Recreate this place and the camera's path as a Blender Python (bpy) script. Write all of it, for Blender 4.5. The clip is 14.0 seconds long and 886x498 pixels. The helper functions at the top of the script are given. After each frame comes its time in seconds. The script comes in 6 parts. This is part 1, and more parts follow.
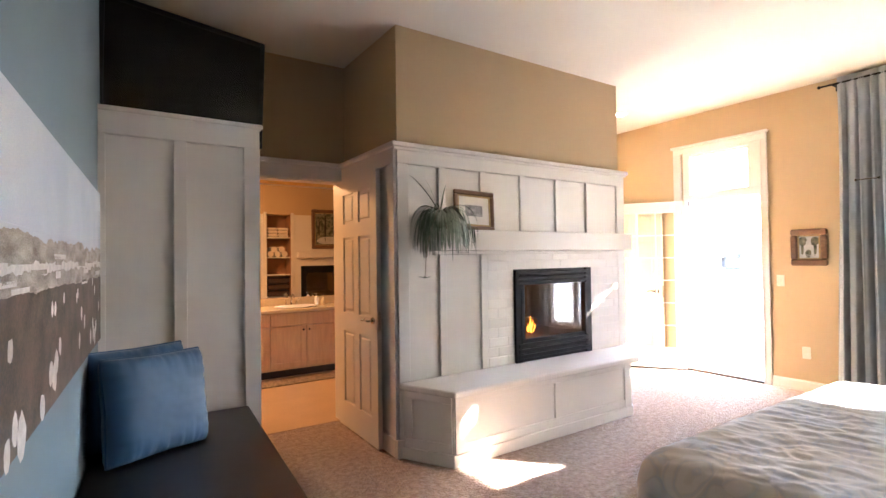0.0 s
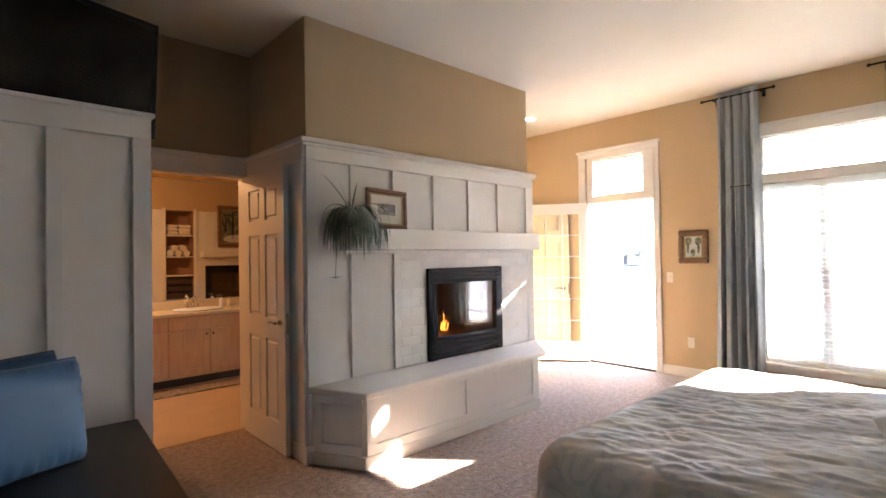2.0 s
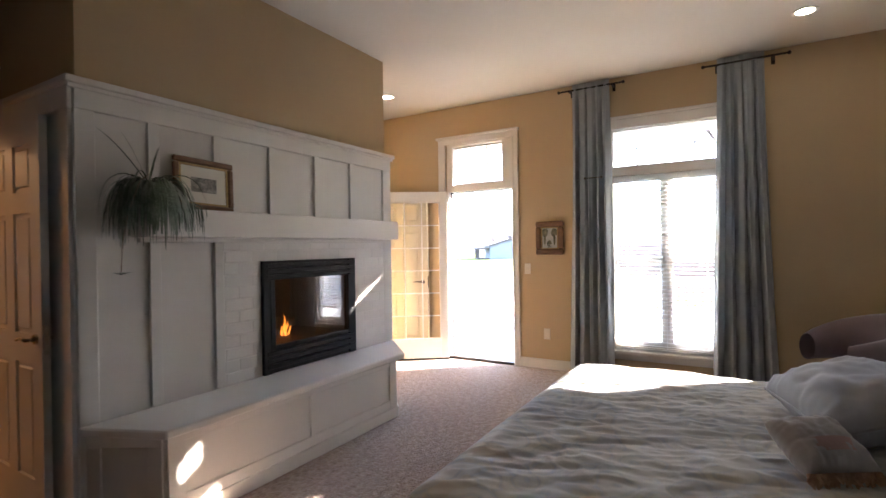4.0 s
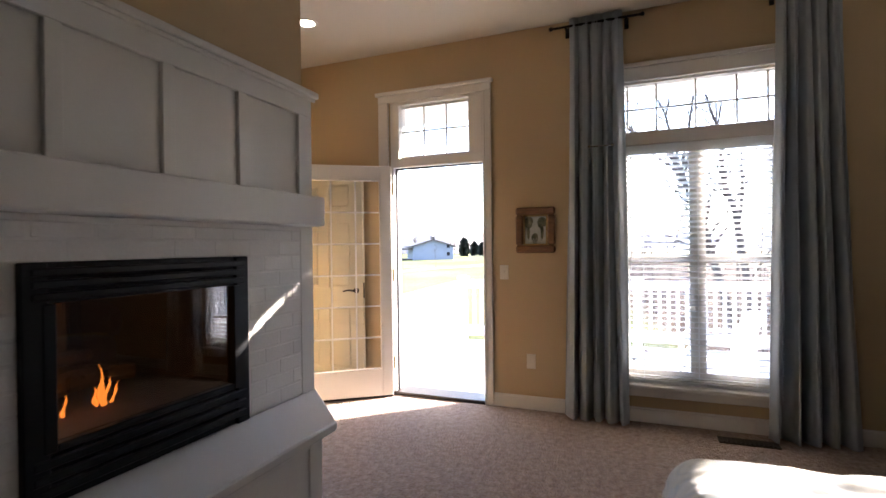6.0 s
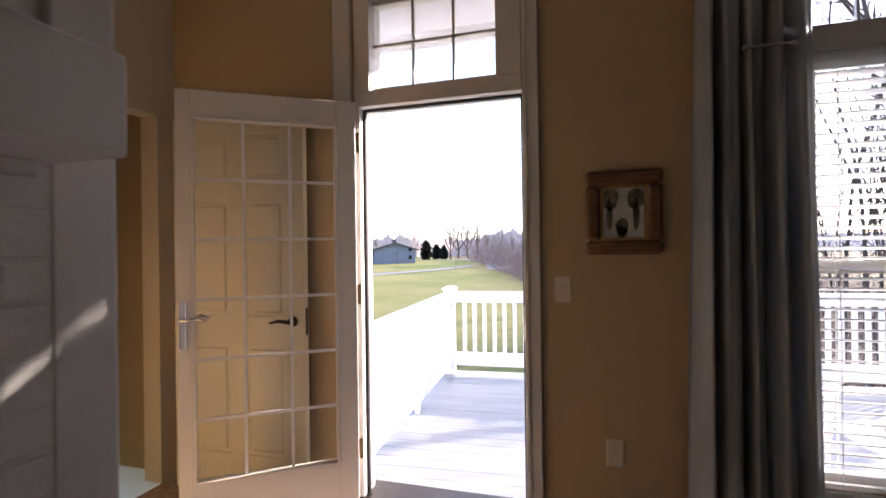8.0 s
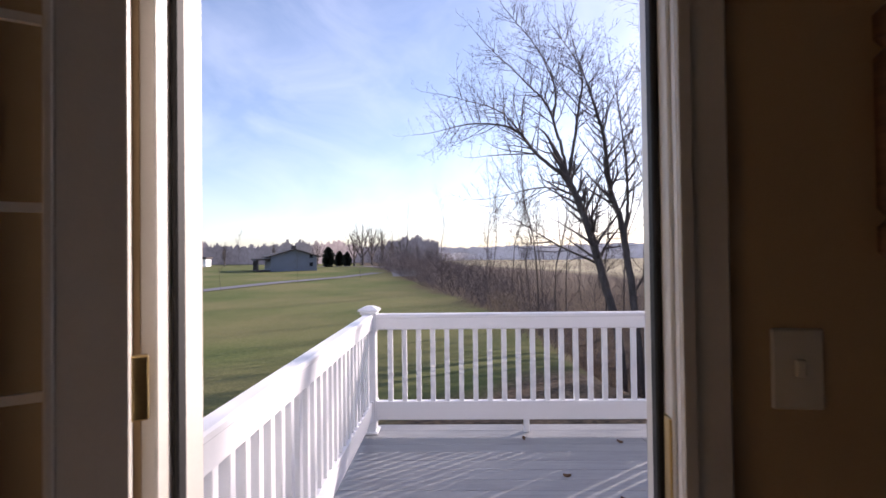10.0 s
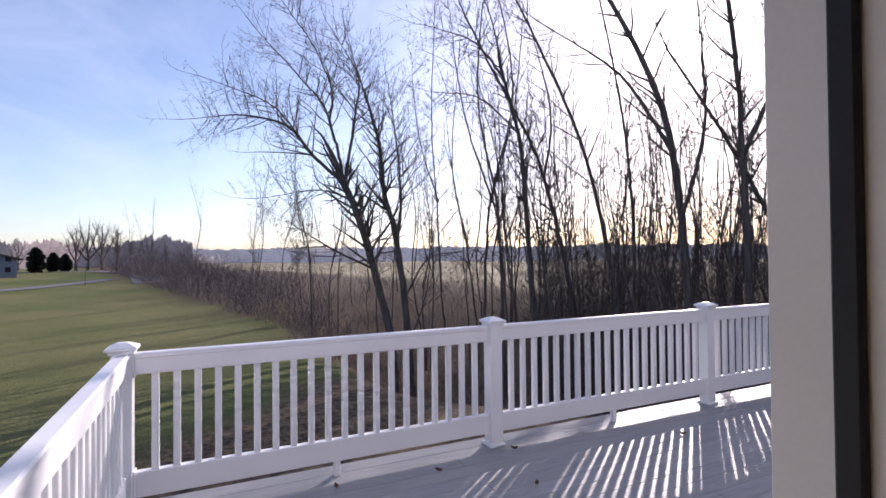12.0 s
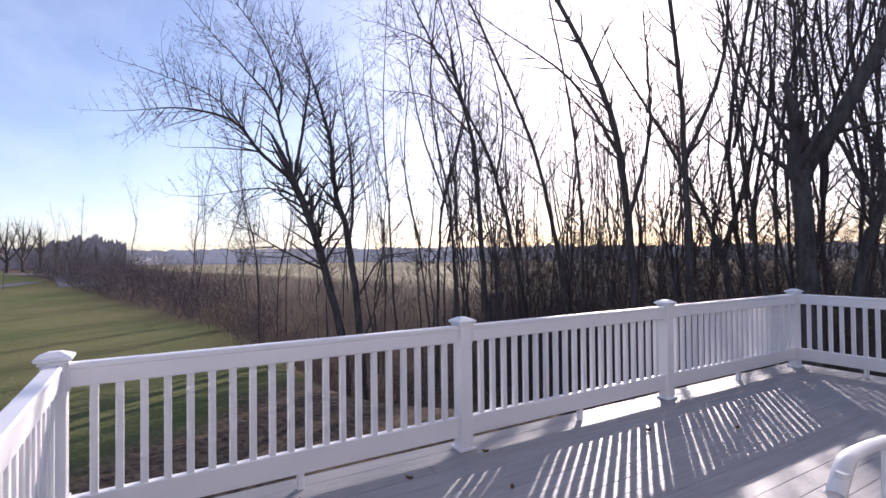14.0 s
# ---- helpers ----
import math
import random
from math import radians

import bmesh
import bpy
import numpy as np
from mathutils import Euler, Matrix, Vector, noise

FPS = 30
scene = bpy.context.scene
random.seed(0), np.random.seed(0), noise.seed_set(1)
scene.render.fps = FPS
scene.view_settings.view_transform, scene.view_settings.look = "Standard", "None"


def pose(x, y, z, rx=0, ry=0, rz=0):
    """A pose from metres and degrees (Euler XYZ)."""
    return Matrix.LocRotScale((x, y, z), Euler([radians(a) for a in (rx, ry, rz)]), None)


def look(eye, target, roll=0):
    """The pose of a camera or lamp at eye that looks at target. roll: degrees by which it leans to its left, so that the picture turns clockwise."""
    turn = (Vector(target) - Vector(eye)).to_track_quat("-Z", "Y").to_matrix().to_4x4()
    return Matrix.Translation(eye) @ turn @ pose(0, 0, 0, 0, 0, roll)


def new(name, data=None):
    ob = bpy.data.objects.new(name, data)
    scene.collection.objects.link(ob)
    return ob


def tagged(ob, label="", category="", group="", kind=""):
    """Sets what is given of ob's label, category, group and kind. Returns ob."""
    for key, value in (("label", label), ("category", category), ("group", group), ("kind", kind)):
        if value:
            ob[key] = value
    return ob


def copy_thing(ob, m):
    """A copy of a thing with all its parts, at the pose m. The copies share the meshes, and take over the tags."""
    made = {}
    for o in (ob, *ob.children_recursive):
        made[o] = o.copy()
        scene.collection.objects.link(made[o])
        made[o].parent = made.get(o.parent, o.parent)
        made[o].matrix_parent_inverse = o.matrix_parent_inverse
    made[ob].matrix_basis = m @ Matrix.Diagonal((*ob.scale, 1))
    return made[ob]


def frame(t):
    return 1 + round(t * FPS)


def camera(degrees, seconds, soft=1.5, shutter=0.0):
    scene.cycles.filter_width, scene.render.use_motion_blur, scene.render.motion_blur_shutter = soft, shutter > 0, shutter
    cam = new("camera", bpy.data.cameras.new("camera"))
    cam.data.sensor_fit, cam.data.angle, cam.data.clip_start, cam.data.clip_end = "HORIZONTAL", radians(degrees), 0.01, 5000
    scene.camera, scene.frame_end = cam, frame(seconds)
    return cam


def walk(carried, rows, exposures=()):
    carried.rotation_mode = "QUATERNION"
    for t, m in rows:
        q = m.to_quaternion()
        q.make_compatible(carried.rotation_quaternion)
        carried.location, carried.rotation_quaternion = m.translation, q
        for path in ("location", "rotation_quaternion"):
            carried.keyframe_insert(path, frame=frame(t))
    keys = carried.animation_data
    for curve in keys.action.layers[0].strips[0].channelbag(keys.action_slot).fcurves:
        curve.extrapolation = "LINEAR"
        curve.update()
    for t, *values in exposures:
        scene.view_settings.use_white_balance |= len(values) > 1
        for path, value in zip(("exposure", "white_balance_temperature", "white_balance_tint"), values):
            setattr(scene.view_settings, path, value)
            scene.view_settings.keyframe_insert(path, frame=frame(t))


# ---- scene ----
cam = camera(83.8, 14.0, shutter=0.3)
LOOKS = [
    (0, (0.577, 0.412, 1.381), (1.68, 2.08, 1.418), -0.8),
    (0.5, (0.583, 0.407, 1.371), (1.696, 2.069, 1.412), -0.8),
    (1, (0.604, 0.4, 1.372), (1.75, 2.039, 1.41), -0.8),
    (1.5, (0.615, 0.383, 1.383), (1.863, 1.945, 1.414), -0.8),
    (2, (0.627, 0.392, 1.384), (1.985, 1.859, 1.411), -0.9),
    (2.5, (0.639, 0.386, 1.38), (2.108, 1.744, 1.406), -0.9),
    (3, (0.696, 0.436, 1.369), (2.258, 1.685, 1.386), -0.9),
    (3.5, (0.854, 0.556, 1.36), (2.503, 1.688, 1.364), -0.9),
    (6, (2.378, 1.727, 1.312), (4.236, 2.466, 1.304), -0.7),
    (6.5, (2.751, 1.967, 1.286), (4.627, 2.658, 1.289), -0.7),
    (7, (3.165, 2.206, 1.289), (5.055, 2.86, 1.293), -0.8),
]
POSES = [
    (9.5, 5.208, 3.161, 1.273, -83.95, 0.57, 0.67),
    (10.0, 5.536, 3.259, 1.271, -88.41, 0.78, 0.71),
    (10.5, 5.747, 3.355, 1.288, -94.58, 0.86, 0.34),
    (11.0, 5.898, 3.435, 1.310, -102.15, 0.77, 0.31),
    (11.5, 6.010, 3.455, 1.334, -109.19, 0.73, 0.46),
    (12.0, 6.081, 3.478, 1.359, -114.88, 0.82, 0.52),
    (12.5, 6.152, 3.502, 1.370, -116.58, 0.87, 0.53),
    (13.0, 6.218, 3.522, 1.355, -118.59, 0.81, 0.61),
    (13.5, 6.259, 3.537, 1.343, -120.25, 0.85, 0.59),
    (14.0, 6.272, 3.538, 1.339, -120.66, 0.88, 0.60),
]
# the deck and the land stand turned against the bedroom, about the middle of the deck door
SWING = 4.4
TURN = Matrix.Translation((6.40, 3.33, 0)) @ pose(0, 0, 0, 0, 0, SWING) @ Matrix.Translation((-6.40, -3.33, 0))
EXPOSURES = [(0, 6.58, 6480, 17), (1.0, 6.48, 6480, 17), (2.0, 5.93, 6500, 16), (3.0, 5.47, 6500, 16), (3.7, 5.1, 6450, 16), (5.8, 4.0, 6350, 16), (6.5, 3.75, 6380, 18),
             (7.2, 3.45, 6400, 20), (9.3, 1.4, 6700, 26), (9.8, 1.15, 6650, 26), (10.5, 0.92, 6450, 26), (11.0, 0.82, 6400, 26), (14.0, 0.75, 6350, 26)]
walk(cam, [(t, look(e, a, r)) for t, e, a, r in LOOKS]
     + [(t, TURN @ pose(x, y, z, 90 + p, r, a)) for t, x, y, z, a, p, r in POSES], EXPOSURES)

# ---- daylight ----
SUN_AZ, SUN_EL = 142.0 - SWING, 22.0
world = bpy.data.worlds.new("sky")
scene.world = world
world.use_nodes = True
sky = world.node_tree.nodes.new("ShaderNodeTexSky")
sky.sky_type, sky.sun_disc = "NISHITA", False
sky.sun_elevation, sky.sun_rotation = radians(SUN_EL), radians(SUN_AZ)
sky.air_density, sky.dust_density, sky.ozone_density = 0.9, 0.8, 2.3
wn, wl = world.node_tree.nodes, world.node_tree.links.new
way, squash, wisps, veil, cloud = wn.new("ShaderNodeTexCoord"), wn.new("ShaderNodeMapping"), wn.new("ShaderNodeTexNoise"), wn.new("ShaderNodeMapRange"), wn.new("ShaderNodeMix")
squash.inputs["Scale"].default_value, squash.inputs["Rotation"].default_value = (1.2, 3.0, 5.0), (0.2, 0.5, 0.7)
wisps.inputs["Scale"].default_value, wisps.inputs["Detail"].default_value, wisps.inputs["Roughness"].default_value, wisps.inputs["Distortion"].default_value = 1.6, 7, 0.55, 0.6
veil.inputs["From Min"].default_value, veil.inputs["From Max"].default_value, veil.inputs["To Min"].default_value, veil.inputs["To Max"].default_value = 0.40, 0.75, 0.03, 0.16
cloud.data_type = "RGBA"
cloud.inputs[7].default_value = (9.0, 9.6, 10.4, 1)
wl(way.outputs["Generated"], squash.inputs["Vector"])
wl(squash.outputs[0], wisps.inputs["Vector"])
wl(wisps.outputs["Fac"], veil.inputs["Value"])
wl(veil.outputs[0], cloud.inputs[0])
wl(sky.outputs[0], cloud.inputs[6])
wl(cloud.outputs[2], wn["Background"].inputs[0])
world.node_tree.nodes["Background"].inputs[1].default_value = 0.11
sun_way = Vector((math.sin(radians(SUN_AZ)) * math.cos(radians(SUN_EL)), math.cos(radians(SUN_AZ)) * math.cos(radians(SUN_EL)), math.sin(radians(SUN_EL))))
sun = new("sun", bpy.data.lights.new("sun", "SUN"))
sun.data.energy, sun.data.angle, sun.data.color = 4.0, radians(0.53), (1.0, 0.93, 0.82)
sun.matrix_world = look(sun_way * 50, (0, 0, 0))


def lamp(name, kind, x, y, z, watts, colour, size):
    ob = new(name, bpy.data.lights.new(name, kind))
    ob.data.energy, ob.data.color = watts, colour
    if kind == "AREA":
        ob.data.size = size
    else:
        ob.data.shadow_soft_size = size
    ob.location = (x, y, z)
    return ob


lamp("bathroom_light", "AREA", 1.2, 6.40, 2.56, 0.66, (1.0, 0.56, 0.25), 0.35).rotation_euler = (radians(-32), 0, 0)
lamp("fire_glow", "POINT", 3.45, 3.75, 0.85, 0.10, (1.0, 0.45, 0.12), 0.05)


# ---- materials ----
def material(name, colour, rough=0.6, vary=0.1, scale=3.0, bump=0.1, grain=80.0, metal=0.0, second=None, patch=0.5, sheen=0.0, spec=0.5, depth=0.01, each=0.0, stretch=None, through_light=0.0):
    m = bpy.data.materials.new(name)
    m.use_nodes = True
    nt = m.node_tree
    n, link = nt.nodes, nt.links.new
    b = n["Principled BSDF"]
    b.inputs["Roughness"].default_value, b.inputs["Metallic"].default_value = rough, metal
    b.inputs["Specular IOR Level"].default_value = spec
    b.inputs["Sheen Weight"].default_value = sheen
    tc = n.new("ShaderNodeTexCoord")
    src = tc.outputs["Object"]
    if stretch:
        mp = n.new("ShaderNodeMapping")
        mp.inputs["Scale"].default_value = stretch
        link(src, mp.inputs["Vector"])
        src = mp.outputs["Vector"]
    big = n.new("ShaderNodeTexNoise")
    big.inputs["Scale"].default_value, big.inputs["Detail"].default_value = scale, 5
    fine = n.new("ShaderNodeTexNoise")
    fine.inputs["Scale"].default_value, fine.inputs["Detail"].default_value = grain, 3
    link(src, big.inputs["Vector"])
    link(src, fine.inputs["Vector"])
    add = n.new("ShaderNodeMath")
    add.operation = "MULTIPLY_ADD"
    add.inputs[1].default_value = 0.4
    link(fine.outputs["Fac"], add.inputs[0])
    scaled = n.new("ShaderNodeMath")
    scaled.operation = "MULTIPLY"
    scaled.inputs[1].default_value = 0.6
    link(big.outputs["Fac"], scaled.inputs[0])
    link(scaled.outputs[0], add.inputs[2])
    ramp = n.new("ShaderNodeValToRGB")
    c2 = second or tuple(min(1, c * (1 + vary)) for c in colour)
    c1 = colour if second else tuple(c * (1 - vary) for c in colour)
    ramp.color_ramp.elements[0].position, ramp.color_ramp.elements[1].position = patch - 0.14, patch + 0.14
    ramp.color_ramp.elements[0].color, ramp.color_ramp.elements[1].color = (*c1, 1), (*c2, 1)
    link(add.outputs[0], ramp.inputs[0])
    out = ramp.outputs[0]
    if each:
        info = n.new("ShaderNodeObjectInfo")
        hsv = n.new("ShaderNodeHueSaturation")
        mr = n.new("ShaderNodeMapRange")
        mr.inputs["To Min"].default_value, mr.inputs["To Max"].default_value = 1 - each, 1 + each
        link(info.outputs["Random"], mr.inputs["Value"])
        link(mr.outputs[0], hsv.inputs["Value"])
        link(out, hsv.inputs["Color"])
        out = hsv.outputs[0]
    link(out, b.inputs["Base Color"])
    if bump:
        bp = n.new("ShaderNodeBump")
        bp.inputs["Strength"].default_value, bp.inputs["Distance"].default_value = bump, depth
        link(fine.outputs["Fac"], bp.inputs["Height"])
        link(bp.outputs[0], b.inputs["Normal"])
    if through_light:
        tr = n.new("ShaderNodeBsdfTranslucent")
        link(out, tr.inputs["Color"])
        mx = n.new("ShaderNodeMixShader")
        mx.inputs[0].default_value = through_light
        link(b.outputs[0], mx.inputs[1])
        link(tr.outputs[0], mx.inputs[2])
        link(mx.outputs[0], n["Material Output"].inputs[0])
    return m


def glass_material(name, tint=(1, 1, 1), least=0.04):
    m = bpy.data.materials.new(name)
    m.use_nodes = True
    n, link = m.node_tree.nodes, m.node_tree.links.new
    n.remove(n["Principled BSDF"])
    clear, gloss, facing, power, scaled, mx = (n.new("ShaderNodeBsdfTransparent"), n.new("ShaderNodeBsdfGlossy"), n.new("ShaderNodeLayerWeight"),
                                               n.new("ShaderNodeMath"), n.new("ShaderNodeMath"), n.new("ShaderNodeMixShader"))
    clear.inputs[0].default_value = (*tint, 1)
    gloss.inputs["Roughness"].default_value = 0.0
    facing.inputs[0].default_value = 0.5
    power.operation, scaled.operation = "POWER", "MULTIPLY_ADD"
    power.inputs[1].default_value = 5
    scaled.inputs[1].default_value, scaled.inputs[2].default_value = 0.9, least
    link(facing.outputs["Facing"], power.inputs[0])
    link(power.outputs[0], scaled.inputs[0])
    link(scaled.outputs[0], mx.inputs[0])
    link(clear.outputs[0], mx.inputs[1])
    link(gloss.outputs[0], mx.inputs[2])
    link(mx.outputs[0], n["Material Output"].inputs[0])
    return m


def glow_material(name, colour, strength):
    m = bpy.data.materials.new(name)
    m.use_nodes = True
    b = m.node_tree.nodes["Principled BSDF"]
    b.inputs["Base Color"].default_value = (*colour, 1)
    b.inputs["Emission Color"].default_value = (*colour, 1)
    b.inputs["Emission Strength"].default_value = strength
    return m


def paisley_material(name):
    m = material(name, (0.42, 0.40, 0.37), rough=0.85, scale=4, bump=0.25, grain=420, sheen=0.3, depth=0.003)
    n, link = m.node_tree.nodes, m.node_tree.links.new
    b = n["Principled BSDF"]
    tc = n.new("ShaderNodeTexCoord")
    warp = n.new("ShaderNodeTexNoise")
    warp.inputs["Scale"].default_value = 5.5
    mixv = n.new("ShaderNodeMix")
    mixv.data_type = "RGBA"
    mixv.inputs[0].default_value = 0.16
    link(tc.outputs["Object"], warp.inputs["Vector"])
    link(tc.outputs["Object"], mixv.inputs[6])
    link(warp.outputs["Color"], mixv.inputs[7])
    vor = n.new("ShaderNodeTexVoronoi")
    vor.inputs["Scale"].default_value = 7.5
    link(mixv.outputs[2], vor.inputs["Vector"])
    rings = n.new("ShaderNodeMath")
    rings.operation = "MULTIPLY"
    rings.inputs[1].default_value = 20
    link(vor.outputs["Distance"], rings.inputs[0])
    sine = n.new("ShaderNodeMath")
    sine.operation = "SINE"
    link(rings.outputs[0], sine.inputs[0])
    cr = n.new("ShaderNodeValToRGB")
    e = cr.color_ramp.elements
    e[0].position, e[0].color = 0.0, (0.573, 0.549, 0.512, 1)
    e[1].position, e[1].color = 0.75, (0.482, 0.451, 0.403, 1)
    e.new(0.35).color = (0.512, 0.488, 0.439, 1)
    e.new(0.95).color = (0.390, 0.421, 0.464, 1)
    link(sine.outputs[0], cr.inputs[0])
    cell = n.new("ShaderNodeValToRGB")
    ce = cell.color_ramp.elements
    ce[0].position, ce[0].color = 0.2, (0.561, 0.549, 0.525, 1)
    ce[1].position, ce[1].color = 0.85, (0.390, 0.421, 0.470, 1)
    ce.new(0.5).color = (0.488, 0.439, 0.342, 1)
    sep = n.new("ShaderNodeSeparateColor")
    link(vor.outputs["Color"], sep.inputs[0])
    link(sep.outputs[0], cell.inputs[0])
    mx = n.new("ShaderNodeMix")
    mx.data_type = "RGBA"
    mx.inputs[0].default_value = 0.45
    link(cr.outputs[0], mx.inputs[6])
    link(cell.outputs[0], mx.inputs[7])
    link(mx.outputs[2], b.inputs["Base Color"])
    return m


def ground_material(name):
    m = material(name, (0.075, 0.10, 0.025), rough=0.95, bump=0.6, grain=14, depth=0.05, spec=0.1)
    n, link = m.node_tree.nodes, m.node_tree.links.new
    b = n["Principled BSDF"]
    tc = n.new("ShaderNodeTexCoord")
    pos = tc.outputs["Object"]

    def noise_tex(scale, detail=6):
        t = n.new("ShaderNodeTexNoise")
        t.inputs["Scale"].default_value, t.inputs["Detail"].default_value = scale, detail
        link(pos, t.inputs["Vector"])
        return t.outputs["Fac"]

    def ramp(fac, a, b_, ca, cb):
        r = n.new("ShaderNodeValToRGB")
        r.color_ramp.elements[0].position, r.color_ramp.elements[1].position = a, b_
        r.color_ramp.elements[0].color, r.color_ramp.elements[1].color = (*ca, 1), (*cb, 1)
        link(fac, r.inputs[0])
        return r.outputs[0]

    def mix(fac, a, b_):
        x = n.new("ShaderNodeMix")
        x.data_type = "RGBA"
        link(fac, x.inputs[0])
        link(a, x.inputs[6])
        link(b_, x.inputs[7])
        return x.outputs[2]

    grass = ramp(noise_tex(0.12), 0.35, 0.62, (0.070, 0.100, 0.028), (0.175, 0.155, 0.07))
    blades = ramp(noise_tex(9, 4), 0.3, 0.7, (0.045, 0.066, 0.016), (0.165, 0.17, 0.07))
    half = n.new("ShaderNodeValue")
    half.outputs[0].default_value = 0.4
    lawn = mix(half.outputs[0], grass, blades)
    litter = ramp(noise_tex(7, 8), 0.35, 0.65, (0.042, 0.031, 0.023), (0.15, 0.108, 0.075))
    field = ramp(noise_tex(0.05), 0.4, 0.6, (0.26, 0.22, 0.14), (0.34, 0.30, 0.20))
    # woods' floor: beyond the edge line that runs from beside the deck out to the east
    sep = n.new("ShaderNodeSeparateXYZ")
    link(pos, sep.inputs[0])

    def calc(op, a, b_):
        q = n.new("ShaderNodeMath")
        q.operation = op
        for i, v in ((0, a), (1, b_)):
            if isinstance(v, (int, float)):
                q.inputs[i].default_value = v
            else:
                link(v, q.inputs[i])
        return q.outputs[0]

    far_line = calc("SUBTRACT", calc("MULTIPLY", calc("SUBTRACT", sep.outputs[0], 30), 0.28), 0.4)
    near_line = calc("MINIMUM", 6.0, calc("SUBTRACT", 6.0, calc("MULTIPLY", calc("SUBTRACT", sep.outputs[0], 17), 1.4)))
    edge = calc("SUBTRACT", calc("MAXIMUM", far_line, near_line), sep.outputs[1])
    edge = calc("ADD", edge, calc("MULTIPLY", calc("SUBTRACT", noise_tex(0.25), 0.5), 5.0))
    wood = calc("MULTIPLY", calc("ADD", edge, 0.6), 0.5)
    wood_fac = n.new("ShaderNodeClamp")
    link(wood, wood_fac.inputs[0])
    c = mix(wood_fac.outputs[0], lawn, litter)
    far = calc("MULTIPLY", calc("SUBTRACT", calc("SUBTRACT", calc("MULTIPLY", sep.outputs[0], 0.25), sep.outputs[1]), 34), 0.1)
    far_fac = n.new("ShaderNodeClamp")
    link(far, far_fac.inputs[0])
    c = mix(far_fac.outputs[0], c, field)
    link(c, b.inputs["Base Color"])
    return m


YELLOW = material("ochre_wall_paint", (0.53, 0.385, 0.225), 0.75, 0.04, 1.2, 0.12, 260, depth=0.002, spec=0.3)
# colour of the unseen head wall, picked dark to cut bounced light
TAUPE = material("dark_taupe_bounce_cut", (0.10, 0.085, 0.075), 0.75, 0.05, 1.2, 0.12, 260, depth=0.002, spec=0.3)
CREAMWALL = material("pale_cream_wall_paint", (0.60, 0.53, 0.43), 0.75, 0.04, 1.2, 0.12, 260, depth=0.002, spec=0.3)
BLUE = material("blue_grey_wall_paint", (0.175, 0.24, 0.275), 0.7, 0.04, 1.5, 0.12, 260, depth=0.002, spec=0.3)
WHITE = material("white_trim_paint", (0.72, 0.68, 0.625), 0.38, 0.03, 2.0, 0.06, 140, depth=0.002)
CEIL = material("cream_ceiling_paint", (0.67, 0.615, 0.53), 0.85, 0.03, 1.0, 0.12, 300, depth=0.002, spec=0.2)
CARPET = material("beige_carpet", (0.265, 0.175, 0.13), 0.95, bump=1.0, grain=62, scale=26, second=(0.51, 0.385, 0.305), patch=0.5, sheen=0.25, spec=0.1, depth=0.03)
BRICK = material("white_painted_brick", (0.74, 0.70, 0.65), 0.55, 0.05, 6, 0.35, 90, depth=0.004, each=0.05)
MORTAR = material("white_painted_mortar", (0.72, 0.68, 0.63), 0.8, 0.05, 6, 0.3, 120, depth=0.003)
BLACK = material("black_enamel_metal", (0.006, 0.006, 0.007), 0.45, 0.2, 5, 0.05, 200, depth=0.001, spec=0.2)
SOOT = material("firebox_brick", (0.06, 0.033, 0.022), 0.9, 0.4, 5, 0.6, 30)
LOG = material("charred_log", (0.045, 0.03, 0.02), 0.9, 0.5, 9, 0.8, 40, second=(0.16, 0.11, 0.07))
GLASS = glass_material("window_glass")
FIREGLASS = glass_material("fireplace_glass", (0.72, 0.68, 0.64), 0.11)
MIRROR = material("mirror_silver", (0.92, 0.92, 0.90), 0.01, 0.0, 1, 0.0, metal=1.0)
FLAME = glow_material("flame", (1.0, 0.30, 0.04), 0.16)
LED = glow_material("lamp_disc", (1.0, 0.90, 0.72), 2.0)
DARKWOOD = material("espresso_wood", (0.016, 0.011, 0.009), 0.38, 0.3, 4, 0.1, 60, stretch=(1, 12, 1), depth=0.002)
FRAMEWOOD = material("walnut_frame_wood", (0.17, 0.085, 0.04), 0.45, 0.35, 7, 0.2, 70, stretch=(2, 2, 10), depth=0.003)
GILT = material("worn_gilt", (0.42, 0.28, 0.12), 0.4, 0.3, 20, 0.3, 90, metal=0.4, depth=0.002)
MAT = material("off_white_mat_board", (0.70, 0.66, 0.58), 0.9, 0.03, 10, 0.05, 200)
ENGRAVING = material("grey_engraving", (0.10, 0.10, 0.095), 0.8, scale=22, second=(0.42, 0.40, 0.36), bump=0, grain=70)
DIMPAINT = material("dark_oil_painting", (0.03, 0.045, 0.02), 0.5, scale=14, second=(0.33, 0.30, 0.20), bump=0.3, grain=50, patch=0.54)
SNOWPAINT = material("pale_oil_paint", (0.42, 0.45, 0.42), 0.55, scale=18, second=(0.62, 0.62, 0.58), bump=0.3, grain=90)
SKYPAINT = material("painted_sky", (0.36, 0.42, 0.50), 0.6, scale=2.0, second=(0.58, 0.60, 0.62), bump=0.1, grain=300, depth=0.001)
HILLPAINT = material("painted_hills", (0.16, 0.12, 0.085), 0.6, scale=9, second=(0.46, 0.41, 0.35), bump=0.15, grain=120, depth=0.001, stretch=(1, 1, 3))
FIELDPAINT = material("painted_field", (0.035, 0.028, 0.018), 0.6, scale=10, second=(0.13, 0.08, 0.055), bump=0.15, grain=120, depth=0.001)
BOLLPAINT = material("painted_cotton", (0.60, 0.56, 0.52), 0.7, 0.15, 30, 0.1, 150)
